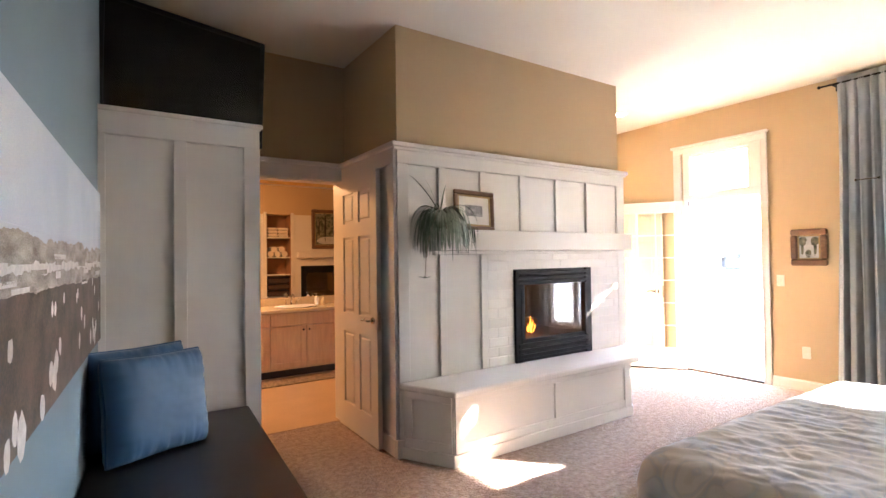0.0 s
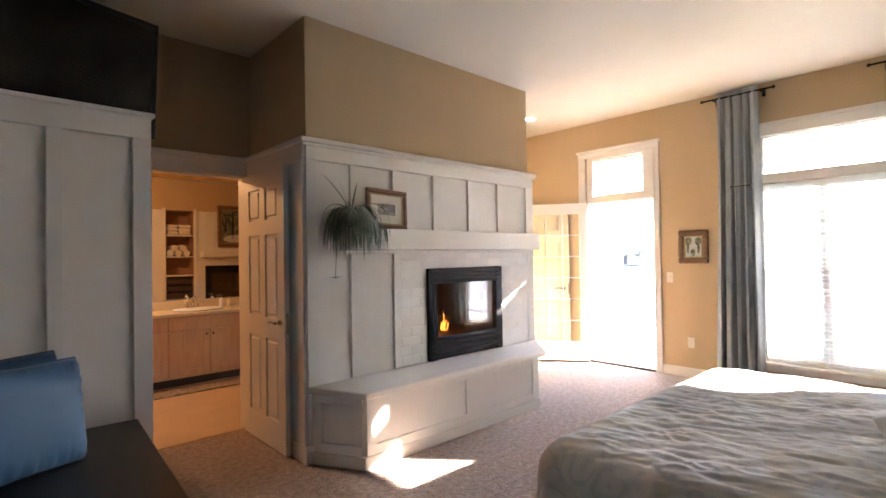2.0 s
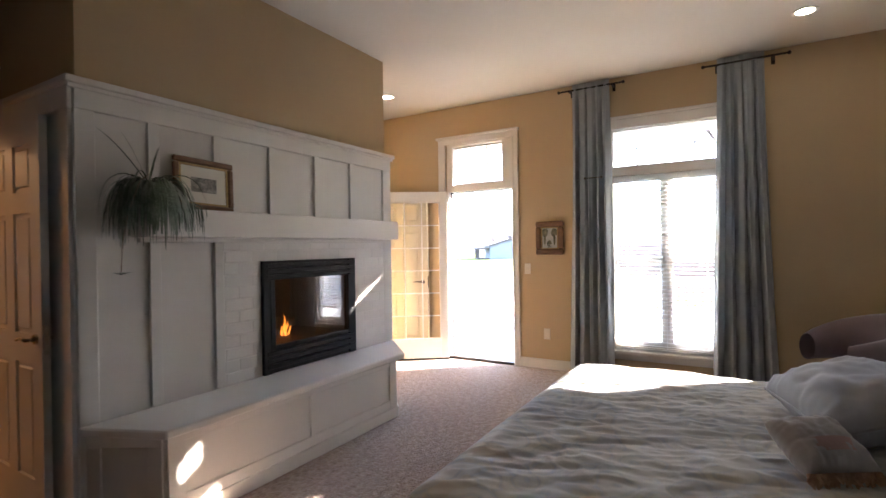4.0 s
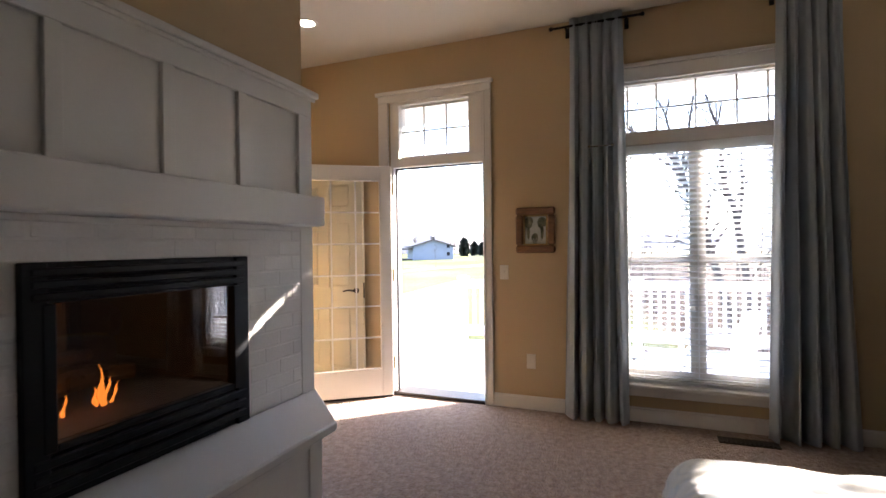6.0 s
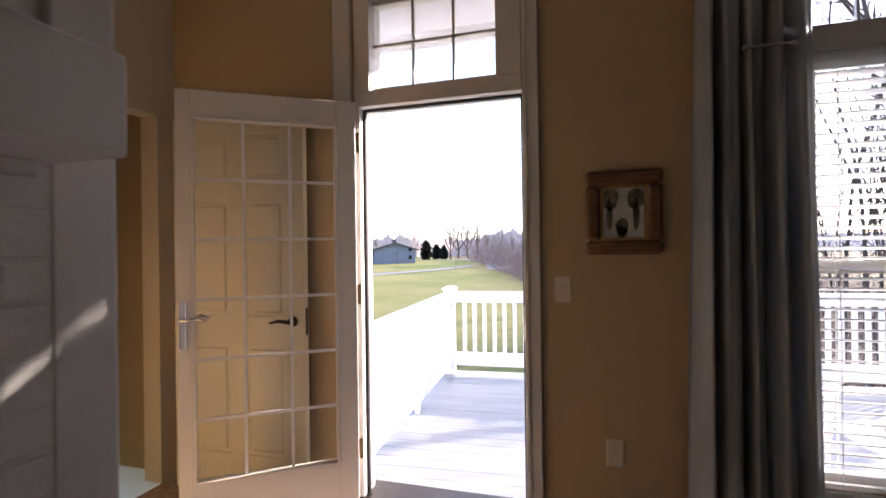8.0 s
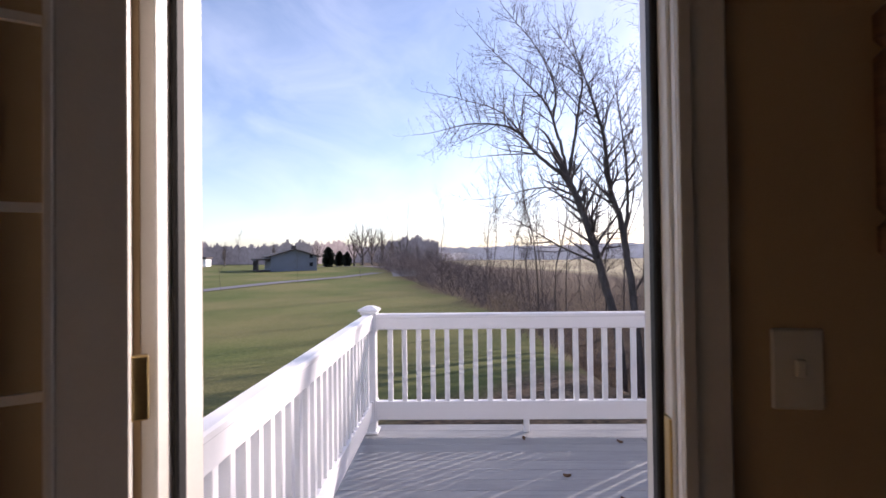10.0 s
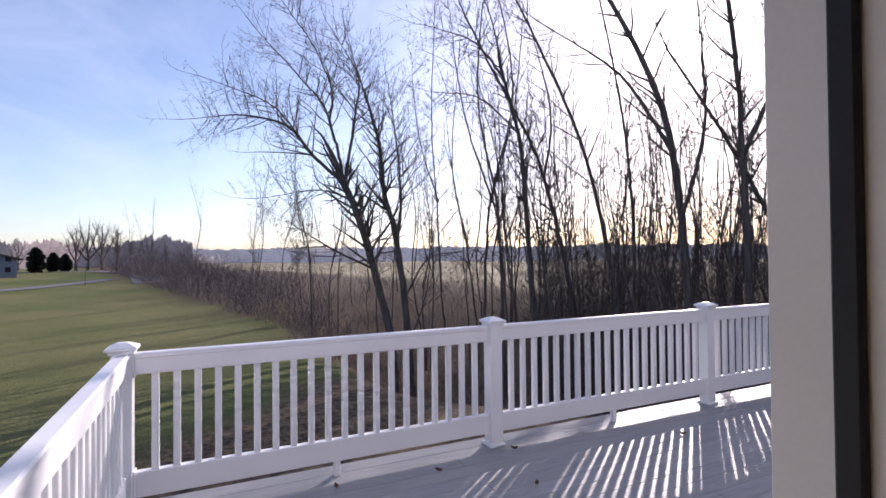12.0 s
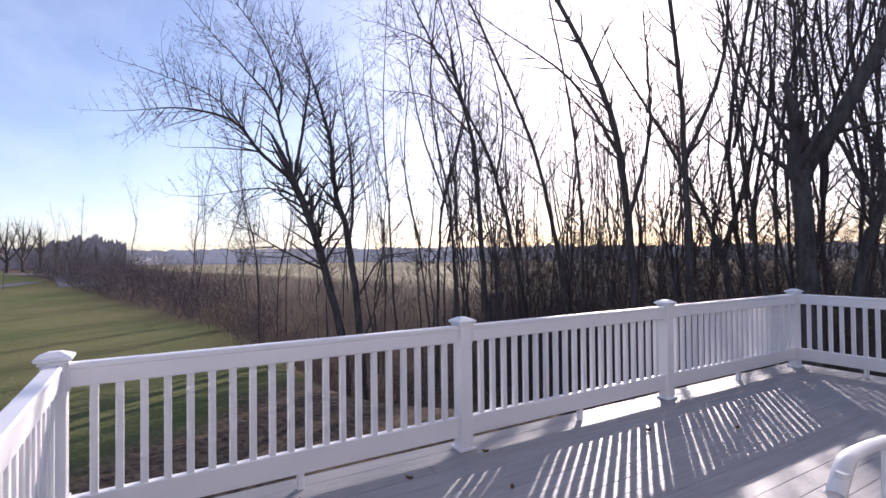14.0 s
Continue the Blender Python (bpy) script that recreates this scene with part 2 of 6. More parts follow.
CURTAIN = material("slate_satin_curtain", (0.40, 0.43, 0.455), 0.42, 0.08, 3, 0.1, 500, sheen=0.35, depth=0.001, through_light=0.33)
IRON = material("dark_iron_rod", (0.02, 0.017, 0.015), 0.5, 0.2, 20, 0.1, 80, metal=0.6)
BLIND = material("white_blind_slat", (0.86, 0.86, 0.85), 0.45, 0.02, 5, 0.02, 100, through_light=0.5)
VINYL = material("white_vinyl", (0.80, 0.80, 0.82), 0.4, 0.02, 4, 0.04, 120, depth=0.001)
DECK = material("grey_composite_board", (0.30, 0.30, 0.31), 0.5, 0.12, 5, 0.35, 90, stretch=(9, 0.7, 9), depth=0.003, each=0.07)
CHROME = material("brushed_nickel", (0.62, 0.60, 0.56), 0.25, 0.05, 20, 0.02, 200, metal=1.0)
BRONZE = material("dark_bronze", (0.05, 0.038, 0.03), 0.4, 0.2, 20, 0.05, 120, metal=0.7)
BRASS = material("aged_brass", (0.50, 0.36, 0.16), 0.35, 0.1, 20, 0.02, 200, metal=1.0)
SATIN = material("blue_satin_cushion", (0.052, 0.115, 0.205), 0.5, 0.05, 6, 0.1, 380, sheen=0.0, spec=0.35, depth=0.0005)
QUILT = paisley_material("paisley_quilt_cloth")
PILLOWGREY = material("grey_linen", (0.40, 0.40, 0.41), 0.9, 0.08, 6, 0.3, 400, sheen=0.3, depth=0.001)
PILLOWTAN = material("taupe_satin", (0.36, 0.32, 0.29), 0.7, 0.1, 6, 0.25, 350, sheen=0.4, depth=0.001)
PILLOWDARK = material("dark_taupe_cloth", (0.10, 0.085, 0.08), 0.85, 0.12, 6, 0.3, 350, depth=0.001)
ROSE = material("rose_stripe_cloth", (0.42, 0.27, 0.23), 0.85, 0.15, 9, 0.3, 300, depth=0.001)
FRINGE = material("apricot_fringe_thread", (0.48, 0.30, 0.20), 0.95, 0.2, 30, 0.3, 300)
MAUVE = material("mauve_chair_cloth", (0.24, 0.18, 0.19), 0.85, 0.12, 5, 0.3, 300, sheen=0.3, depth=0.002)
MATTRESS = material("white_mattress_cloth", (0.6, 0.58, 0.55), 0.9, 0.05, 6, 0.2, 300)
LEAF = material("grey_green_leaf", (0.07, 0.10, 0.06), 0.5, scale=14, second=(0.34, 0.38, 0.30), bump=0.1, grain=120, patch=0.56, depth=0.001)
POT = material("terracotta_pot", (0.20, 0.11, 0.08), 0.8, 0.15, 8, 0.2, 100)
SOIL = material("potting_soil", (0.03, 0.022, 0.016), 1.0, 0.4, 30, 0.5, 100)
MAPLE = material("maple_cabinet", (0.52, 0.34, 0.19), 0.45, 0.12, 4, 0.06, 50, stretch=(8, 8, 1), depth=0.001)
COUNTER = material("cream_countertop", (0.70, 0.60, 0.44), 0.25, 0.05, 30, 0.0, 100)
TILE = material("peach_floor_tile", (0.50, 0.35, 0.22), 0.4, 0.08, 3, 0.05, 60, depth=0.001)
BATHWALL = material("golden_bathroom_paint", (0.66, 0.44, 0.17), 0.75, 0.04, 2, 0.1, 260, depth=0.002)
NICHE = material("russet_niche_paint", (0.34, 0.17, 0.09), 0.75, 0.06, 3, 0.1, 260, depth=0.002)
RUG = material("braided_rug", (0.13, 0.09, 0.065), 0.95, scale=30, second=(0.40, 0.31, 0.22), bump=0.8, grain=110)
TOWEL = material("cream_towel", (0.70, 0.60, 0.48), 0.95, 0.06, 12, 0.7, 300, sheen=0.3, depth=0.003)
BASKET = material("dark_woven_basket", (0.06, 0.035, 0.022), 0.8, 0.4, 40, 0.6, 90)
SCREEN = material("black_screen", (0.003, 0.003, 0.0035), 0.15, 0.1, 3, 0.0, spec=0.15)
PLASTIC = material("black_plastic", (0.005, 0.005, 0.006), 0.3, 0.1, 3, 0.0, spec=0.2)
SILVER = material("silver_print", (0.5, 0.5, 0.52), 0.4, 0.0, 3, 0.0)
IVORY = material("ivory_plastic", (0.72, 0.66, 0.55), 0.4, 0.02, 6, 0.0)
RUBBER = material("black_weatherstrip", (0.012, 0.011, 0.011), 0.7, 0.2, 10, 0.05, 100)
BARK = material("dark_bark", (0.07, 0.058, 0.053), 0.95, scale=2.5, second=(0.15, 0.125, 0.115), bump=0.9, grain=16, stretch=(3, 3, 0.6), depth=0.04, spec=0.15)
TWIG = material("brown_twig", (0.10, 0.082, 0.078), 0.95, 0.3, 2, 0.0, spec=0.15)
BRUSH = material("winter_brush", (0.15, 0.122, 0.12), 0.95, 0.4, 0.6, 0.0, spec=0.1)
PALEBRUSH = material("dry_grass_stems", (0.28, 0.21, 0.155), 0.95, 0.35, 0.8, 0.0, spec=0.1)
# distance haze is put in as paler colour and a faint bluish glow
FARWOOD = material("hazed_winter_woods", (0.30, 0.25, 0.25), 1.0, 0.3, 0.08, 0.0, grain=0.8, spec=0.0)
RIDGE = material("hazed_ridge_woods", (0.44, 0.42, 0.45), 1.0, 0.15, 0.02, 0.0, grain=0.3, spec=0.0)
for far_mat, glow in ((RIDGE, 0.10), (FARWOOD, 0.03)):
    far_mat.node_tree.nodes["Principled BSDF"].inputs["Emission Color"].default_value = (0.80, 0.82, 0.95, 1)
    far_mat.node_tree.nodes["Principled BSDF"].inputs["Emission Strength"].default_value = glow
CONIFER = material("dark_conifer_needles", (0.040, 0.045, 0.036), 0.95, 0.4, 3, 0.0, spec=0.1)
GROUND = ground_material("winter_lawn")
ASPHALT = material("pale_road_surface", (0.12, 0.12, 0.135), 0.9, 0.1, 0.5, 0.2, 6)
SIDING = material("blue_grey_siding", (0.15, 0.168, 0.215), 0.7, 0.05, 1, 0.0)
SHINGLE = material("brown_roof_shingle", (0.075, 0.062, 0.06), 0.9, 0.2, 2, 0.2, 12)
DARKGLASS = material("dark_window_glass", (0.02, 0.022, 0.028), 0.1, 0.1, 1, 0.0)
DRYLEAF = material("dry_oak_leaf", (0.16, 0.09, 0.05), 0.9, 0.3, 30, 0.2, 80)
CREAMDOOR = material("cream_door_paint", (0.70, 0.64, 0.50), 0.4, 0.04, 3, 0.05, 140, depth=0.001)


# ---- building helpers ----
def add_box(bm, x0, x1, y0, y1, z0, z1, bevel=0.0, turn=None):
    made = bmesh.ops.create_cube(bm, size=1)["verts"]
    for v in made:
        v.co = Vector(((x0 + x1) / 2 + v.co.x * (x1 - x0), (y0 + y1) / 2 + v.co.y * (y1 - y0), (z0 + z1) / 2 + v.co.z * (z1 - z0)))
    if bevel:
        edges = list({e for v in made for e in v.link_edges})
        made = [v for v in bmesh.ops.bevel(bm, geom=edges, offset=bevel, segments=1, affect="EDGES", clamp_overlap=True)["verts"]]
    if turn:
        for v in made:
            v.co = turn @ v.co
    return made


def boxes(*rows, bevel=0.0):
    bm = bmesh.new()
    for r in rows:
        add_box(bm, *r, bevel=bevel)
    return bm


def add_tube(bm, a, b, r0, r1=None, sides=10, caps=True):
    a, b = Vector(a), Vector(b)
    r1 = r0 if r1 is None else r1
    q = (b - a).to_track_quat("Z", "Y")
    rings = []
    for p, r in ((a, r0), (b, r1)):
        rings.append([bm.verts.new(p + q @ Vector((r * math.cos(i * math.tau / sides), r * math.sin(i * math.tau / sides), 0))) for i in range(sides)])
    for i in range(sides):
        bm.faces.new((rings[0][i], rings[0][(i + 1) % sides], rings[1][(i + 1) % sides], rings[1][i]))
    if caps:
        bm.faces.new(rings[0][::-1])
        bm.faces.new(rings[1])


def tube(a, b, r0, r1=None, sides=12):
    bm = bmesh.new()
    add_tube(bm, a, b, r0, r1, sides)
    return bm


def lathe(profile, x, y, z, sides=20):
    bm = bmesh.new()
    rings = [[bm.verts.new((x + r * math.cos(i * math.tau / sides), y + r * math.sin(i * math.tau / sides), z + h)) for i in range(sides)] for r, h in profile]
    for a, b in zip(rings, rings[1:]):
        for i in range(sides):
            bm.faces.new((a[i], a[(i + 1) % sides], b[(i + 1) % sides], b[i]))
    bm.faces.new(rings[0][::-1])
    bm.faces.new(rings[-1])
    return bm


def prism(corners, z0, z1, bevel=0.0):
    bm = bmesh.new()
    low = [bm.verts.new((x, y, z0)) for x, y in corners]
    high = [bm.verts.new((x, y, z1)) for x, y in corners]
    bm.faces.new(low[::-1])
    bm.faces.new(high)
    for i in range(len(corners)):
        j = (i + 1) % len(corners)
        bm.faces.new((low[i], low[j], high[j], high[i]))
    bmesh.ops.recalc_face_normals(bm, faces=bm.faces)
    if bevel:
        bmesh.ops.bevel(bm, geom=list(bm.edges), offset=bevel, segments=1, affect="EDGES")
    return bm


def mesh_of(name, bm, mat, smooth=False, origin=(0, 0, 0)):
    me = bpy.data.meshes.new(name)
    if tuple(origin) != (0, 0, 0):
        bmesh.ops.translate(bm, verts=bm.verts, vec=-Vector(origin))
    bm.to_mesh(me)
    bm.free()
    me.materials.append(mat)
    if smooth:
        me.polygons.foreach_set("use_smooth", [True] * len(me.polygons))
    return me


def base_of(ob):
    p = Vector((0, 0, 0))
    while ob:
        p += ob.location
        ob = ob.parent
    return p


def part(name, bm, mat, parent, label="", smooth=False):
    """One mesh under a thing or a part; bm is in world metres."""
    ob = new(name, mesh_of(name, bm, mat, smooth, base_of(parent)))
    ob.parent = parent
    return tagged(ob, label)


def thing(name, label, category, at=(0, 0, 0), group="", kind=""):
    ob = new(name)
    ob.location = at
    ob.empty_display_size = 0.1
    return tagged(ob, label, category, group, kind)


def solid(name, bm, mat, label, category="", group="", kind="", smooth=False):
    return tagged(new(name, mesh_of(name, bm, mat, smooth)), label, category, group, kind)


def struct(name, bm, mat, label=""):
    return tagged(new(name, mesh_of(name, bm, mat)), label, "", "", "structure")


def from_lists(name, verts, faces, mat, smooth=False):
    me = bpy.data.meshes.new(name)
    me.from_pydata(verts, [], faces)
    me.materials.append(mat)
    if smooth:
        me.polygons.foreach_set("use_smooth", [True] * len(me.polygons))
    return me


def grid_mesh(nu, nv, fn):
    bm = bmesh.new()
    vs = [[bm.verts.new(fn(i / nu, j / nv)) for j in range(nv + 1)] for i in range(nu + 1)]
    for i in range(nu):
        for j in range(nv):
            bm.faces.new((vs[i][j], vs[i + 1][j], vs[i + 1][j + 1], vs[i][j + 1]))
    return bm


# ---- the bedroom's shell ----
XW, XO = 6.32, 6.43          # inner and outer face of the window wall
H = 3.05
WY0, WY1 = 0.80, 1.87        # window opening
struct("floor", boxes((-0.05, XW, -3.0, 4.95, -0.12, 0.0)), CARPET, "beige cut-pile carpet")
struct("ceiling", boxes((-0.1, 6.6, -3.1, 7.1, H, H + 0.12)), CEIL, "cream painted ceiling")
# holes at negative y are unseen, placed to throw the indoor sun patches
bm = bmesh.new()
for r in ((XW, XO, -3.0, -1.82, 0, H), (XW, XO, -1.82, -0.88, 0, 1.85), (XW, XO, -1.82, -0.88, 2.37, 2.50), (XW, XO, -1.82, -1.36, 2.50, H), (XW, XO, -1.25, -1.20, 2.50, H), (XW, XO, -0.95, -0.88, 2.50, H), (XW, XO, -1.36, -1.25, 2.80, H), (XW, XO, -1.36, -1.25, 2.50, 2.57), (XW, XO, -1.20, -0.95, 2.66, H), (XW, XO, -0.88, WY0, 0, H),
          (XW, XO, WY0, WY1, 0, 0.27), (XW, XO, WY0, WY1, 2.54, H), (XW, XO, WY1, 2.90, 0, H), (XW, XO, 2.90, 3.79, 2.60, H), (XW, XO, 3.79, 5.9, 0, H)):
    add_box(bm, *r)
struct("wall_window_side", bm, YELLOW, "ochre painted wall with window and deck door")
# out of view; kept dark so less light bounces to the left side
struct("wall_head", boxes((0.0, 6.5, -3.12, -3.0, 0, H)), TAUPE, "unseen plain wall, dark taupe to cut bounced light")
turn_left = Matrix.Translation((0.42, 2.5, 0)) @ pose(0, 0, 0, 0, 0, -3.2)
bm = bmesh.new()
add_box(bm, -0.12, 0.0, -1.6, 2.0, 0, H, turn=turn_left)
add_box(bm, -0.12, 0.0, -6.0, -1.6, 0, H, turn=turn_left)
struct("wall_blue", bm, BLUE, "blue-grey painted wall")
struct("wall_closet_side", boxes((4.71, 5.38, 4.95, 5.07, 0, H), (5.38, 6.20, 4.95, 5.07, 2.06, H), (6.20, XW, 4.95, 5.07, 0, H), (4.71, XW, 5.85, 5.95, 0, H), (4.71, 4.8, 5.07, 5.85, 0, H)), CREAMWALL, "pale cream wall round the closet door")
# wall round the bathroom door, and what closes the bathroom
struct("wall_bath_door", boxes((0.2, 1.45, 4.45, 4.57, 0, 2.17), (1.45, 2.20, 4.45, 4.57, 2.04, 2.17), (2.175, 2.21, 4.45, 4.57, 0, 2.04)), WHITE, "white panelled wall round the bathroom door")
struct("wall_bath_door_upper", boxes((0.2, 2.24, 4.452, 4.57, 2.17, H)), YELLOW)
struct("trim_bath_door", boxes((1.36, 2.21, 4.425, 4.45, 2.05, 2.165), (1.36, 2.21, 4.405, 4.45, 2.165, 2.20), (1.36, 1.45, 4.43, 4.45, 0, 2.05), bevel=0.004), WHITE)
struct("floor_bathroom", boxes((0.0, 4.9, 4.47, 7.0, -0.12, 0.004)), TILE, "peach tiled bathroom floor")
struct("wall_bath_back", boxes((0.0, 4.9, 6.80, 6.92, 0, H)), BATHWALL)
struct("wall_bath_side", boxes((0.0, 0.12, 4.57, 6.80, 0, H), (4.80, 4.92, 4.57, 6.80, 0, H)), BATHWALL)
struct("ceiling_bathroom", boxes((0.1, 4.9, 4.57, 6.8, 2.66, 2.72)), CEIL)

# pier with the panelled face
pier = struct("wall_pier", boxes((0.40, 1.355, 3.785, 3.83, 0, 2.24), (1.31, 1.355, 3.83, 4.45, 0, 2.24)), WHITE, "white board-and-batten pier")
for r in ((0.44, 0.525, 3.757, 3.785, 0, 2.11), (0.862, 0.935, 3.757, 3.785, 0.0, 2.11), (1.262, 1.36, 3.757, 3.785, 0, 2.11), (0.44, 1.36, 3.757, 3.785, 2.11, 2.24)):
    part("batten", boxes(r, bevel=0.003), WHITE, pier)
part("cap", boxes((0.42, 1.38, 3.745, 3.86, 2.24, 2.27), bevel=0.006), WHITE, pier)

# chimney block: panelled below, ochre above, firebox through it
FX0, FX1, FZ0, FZ1, FY = 3.275, 4.18, 0.52, 1.28, 3.47
block = struct("wall_chimney", boxes((2.21, 2.69, FY, 4.57, 0, 2.17), (2.69, 3.10, FY, 4.25, 0, 2.17), (3.10, FX0, FY, 4.57, 0, 2.17), (2.69, 3.10, 4.25, 4.57, 0, 0.75), (FX1, 4.71, FY, 4.57, 0, 2.17), (FX0, FX1, FY, 4.57, 0, FZ0), (FX0, FX1, FY, 4.57, FZ1, 2.17)), WHITE, "white board-and-batten chimney wall")
struct("wall_chimney_upper", boxes((2.235, 4.685, FY + 0.025, 4.57, 2.17, H)), YELLOW, "ochre painted upper chimney wall")
T = 0.021
for x0, x1, z0, z1 in ((2.21, 2.30, 0, 2.05), (2.555, 2.615, 0.52, 2.05), (2.94, 3.0, 0.52, 2.05), (3.355, 3.41, 1.59, 2.05), (3.77, 3.825, 1.59, 2.05), (4.165, 4.215, 1.59, 2.05), (4.60, 4.71, 0.0, 2.05),
                       (2.21, 4.71, 2.05, 2.165)):
    part("batten", boxes((x0, x1, FY - T - (0.001 if z1 > 2.1 else 0), FY, z0, z1), bevel=0.003), WHITE, block)
for x0, x1, z0, z1 in ((3.47, 3.56, 0, 2.05), (3.95, 4.02, 0.12, 2.05), (3.47, 4.57, 2.05, 2.165), (3.56, 4.57, 0, 0.12)):
    part("batten", boxes((2.21 - T, 2.21, x0, min(x1, 4.42), z0, z1), bevel=0.003), WHITE, block)
    part("batten", boxes((4.71, 4.71 + T, x0, x1, z0, z1), bevel=0.003), WHITE, block)
part("cap", boxes((2.165, 4.755, 3.425, FY, 2.165, 2.20), (2.165, 2.21, FY, 4.43, 2.165, 2.20), (4.71, 4.755, FY, 4.57, 2.165, 2.20), bevel=0.006), WHITE, block)
part("cap_moulding", boxes((2.18, 4.74, 3.44, 3.455, 2.145, 2.165), bevel=0.003), WHITE, block)
part("corner_base", boxes((2.185, 2.25, 3.44, 3.47, 0, 0.13), (2.185, 2.21, 3.47, 3.6, 0, 0.13), bevel=0.004), WHITE, block)

# bricks round the firebox
part("mortar_bed", boxes((3.0, FX0, FY - 0.0174, FY, 0.52, 1.43), (FX1, 4.60, FY - 0.0174, FY, 0.52, 1.43), (FX0, FX1, FY - 0.0174, FY, FZ1, 1.43)), BRICK, block)
bricks = {}
row_h, brick_l = 0.0757, 0.203
for k in range(12):
    z0 = 0.524 + k * row_h
    x = 3.0 - (brick_l / 2 if k % 2 else 0)
    while x < 4.60:
        spans = [(max(x + 0.004, 3.0), min(x + brick_l - 0.004, 4.60))]
        if z0 < FZ1 - 0.01:
            spans = [s for a, b in spans for s in ((a, min(b, FX0 - 0.002)), (max(a, FX1 + 0.002), b))]
        for a, b in spans:
            if b - a < 0.03:
                continue
            key = round(b - a, 2)
            if key not in bricks:
                bm = bmesh.new()
                add_box(bm, -key / 2, key / 2, -0.009, 0.009, 0, row_h - 0.007, bevel=0.003)
                bricks[key] = mesh_of("brick", bm, BRICK)
            ob = new("brick", bricks[key])
            ob.parent = block
            ob.location = ((a + b) / 2, FY - 0.0092 - random.uniform(0, 0.0012), z0)
        x += brick_l

# mantel shelf and hearth
mantel = thing("mantel_shelf", "white painted box mantel across the chimney wall", "mantel", (3.5, 3.4, 1.43))
part("beam", boxes((2.455, 4.60, 3.285, FY - 0.019, 1.43, 1.585), bevel=0.006), WHITE, mantel)
part("under_moulding", boxes((2.49, 4.565, 3.42, FY - 0.019, 1.405, 1.43), bevel=0.004), WHITE, mantel)
hearth = thing("hearth_bench", "raised white panelled hearth with clipped corners", "hearth", (3.3, 3.2, 0))
part("body", prism([(2.235, 3.452), (2.43, 3.115), (4.29, 3.115), (4.66, 3.452)], 0, 0.475), WHITE, hearth)
part("slab", prism([(2.20, 3.451), (2.385, 3.025), (4.30, 3.025), (4.72, 3.451)], 0.475, 0.518, 0.008), WHITE, hearth)
part("base_moulding", prism([(2.215, 3.45), (2.42, 3.095), (4.30, 3.095), (4.68, 3.45)], 0, 0.085, 0.004), WHITE, hearth)
for x0, x1, z0, z1 in ((2.435, 2.52, 0.085, 0.475), (3.36, 3.42, 0.15, 0.415), (4.20, 4.285, 0.085, 0.475), (2.435, 4.285, 0.415, 0.475), (2.435, 4.285, 0.085, 0.15)):
    part("batten", boxes((x0, x1, 3.103 if x1 - x0 > 1 else 3.100, 3.114, z0, z1), bevel=0.003), WHITE, hearth)
for (ax, ay), (bx, by) in (((2.235, 3.452), (2.43, 3.115)), ((4.29, 3.115), (4.66, 3.452))):
    d = Vector((bx - ax, by - ay, 0))
    L = d.length
    m = Matrix.Translation((ax, ay, 0)) @ Matrix.Rotation(math.atan2(d.y, d.x), 4, "Z")
    for u0, u1, z0, z1 in ((0.02, 0.08, 0.15, 0.415), (L - 0.08, L - 0.01, 0.15, 0.415), (0.02, L - 0.01, 0.415, 0.475), (0.02, L - 0.01, 0.085, 0.15)):
        bm = bmesh.new()
        add_box(bm, u0, u1, -0.012, 0.002, z0, z1, bevel=0.003, turn=m)
        part("batten", bm, WHITE, hearth)

# the two-sided gas fireplace
fire = thing("gas_fireplace", "black two-sided gas fireplace with a burning flame", "fireplace", (3.73, 3.9, FZ0))
for side, y0, y1 in (("front", 3.425, 3.462), ("rear", 4.565, 4.60)):
    for r in ((FX0 - 0.004, FX0 + 0.07, y0, y1, FZ0, FZ1), (FX1 - 0.07, FX1 + 0.004, y0, y1, FZ0, FZ1), (FX0 + 0.07, FX1 - 0.07, y0 + 0.012, y1, FZ1 - 0.05, FZ1)):
        part("surround", boxes(r, bevel=0.004), BLACK, fire)
    for k in range(3):
        part("upper_louvre", boxes((FX0 + 0.02, FX1 - 0.02, y0 - 0.006, y1 - 0.004, FZ1 - 0.045 - k * 0.038, FZ1 - 0.018 - k * 0.038), bevel=0.005), BLACK, fire)
        part("lower_louvre", boxes((FX0 + 0.02, FX1 - 0.02, y0 - 0.006, y1 - 0.004, FZ0 + 0.03 + k * 0.045, FZ0 + 0.062 + k * 0.045), bevel=0.005), BLACK, fire)
    part("lower_panel", boxes((FX0 + 0.07, FX1 - 0.07, y0 + 0.018, y1, FZ0, FZ0 + 0.165)), BLACK, fire)
    part("upper_panel", boxes((FX0 + 0.07, FX1 - 0.07, y0 + 0.018, y1, FZ1 - 0.13, FZ1 - 0.05)), BLACK, fire)
    part("glass_frame", boxes((FX0 + 0.05, FX0 + 0.09, y0 - 0.004, y1 - 0.002, FZ0 + 0.165, FZ1 - 0.13), (FX1 - 0.09, FX1 - 0.05, y0 - 0.004, y1 - 0.002, FZ0 + 0.165, FZ1 - 0.13),
                              (FX0 + 0.09, FX1 - 0.09, y0 - 0.004, y1 - 0.002, FZ0 + 0.165, FZ0 + 0.19), bevel=0.004), BLACK, fire)
    part("glass", boxes((FX0 + 0.09, FX1 - 0.09, y0 + 0.02, y0 + 0.025, FZ0 + 0.19, FZ1 - 0.13)), FIREGLASS, fire, "clear heat-proof glass")
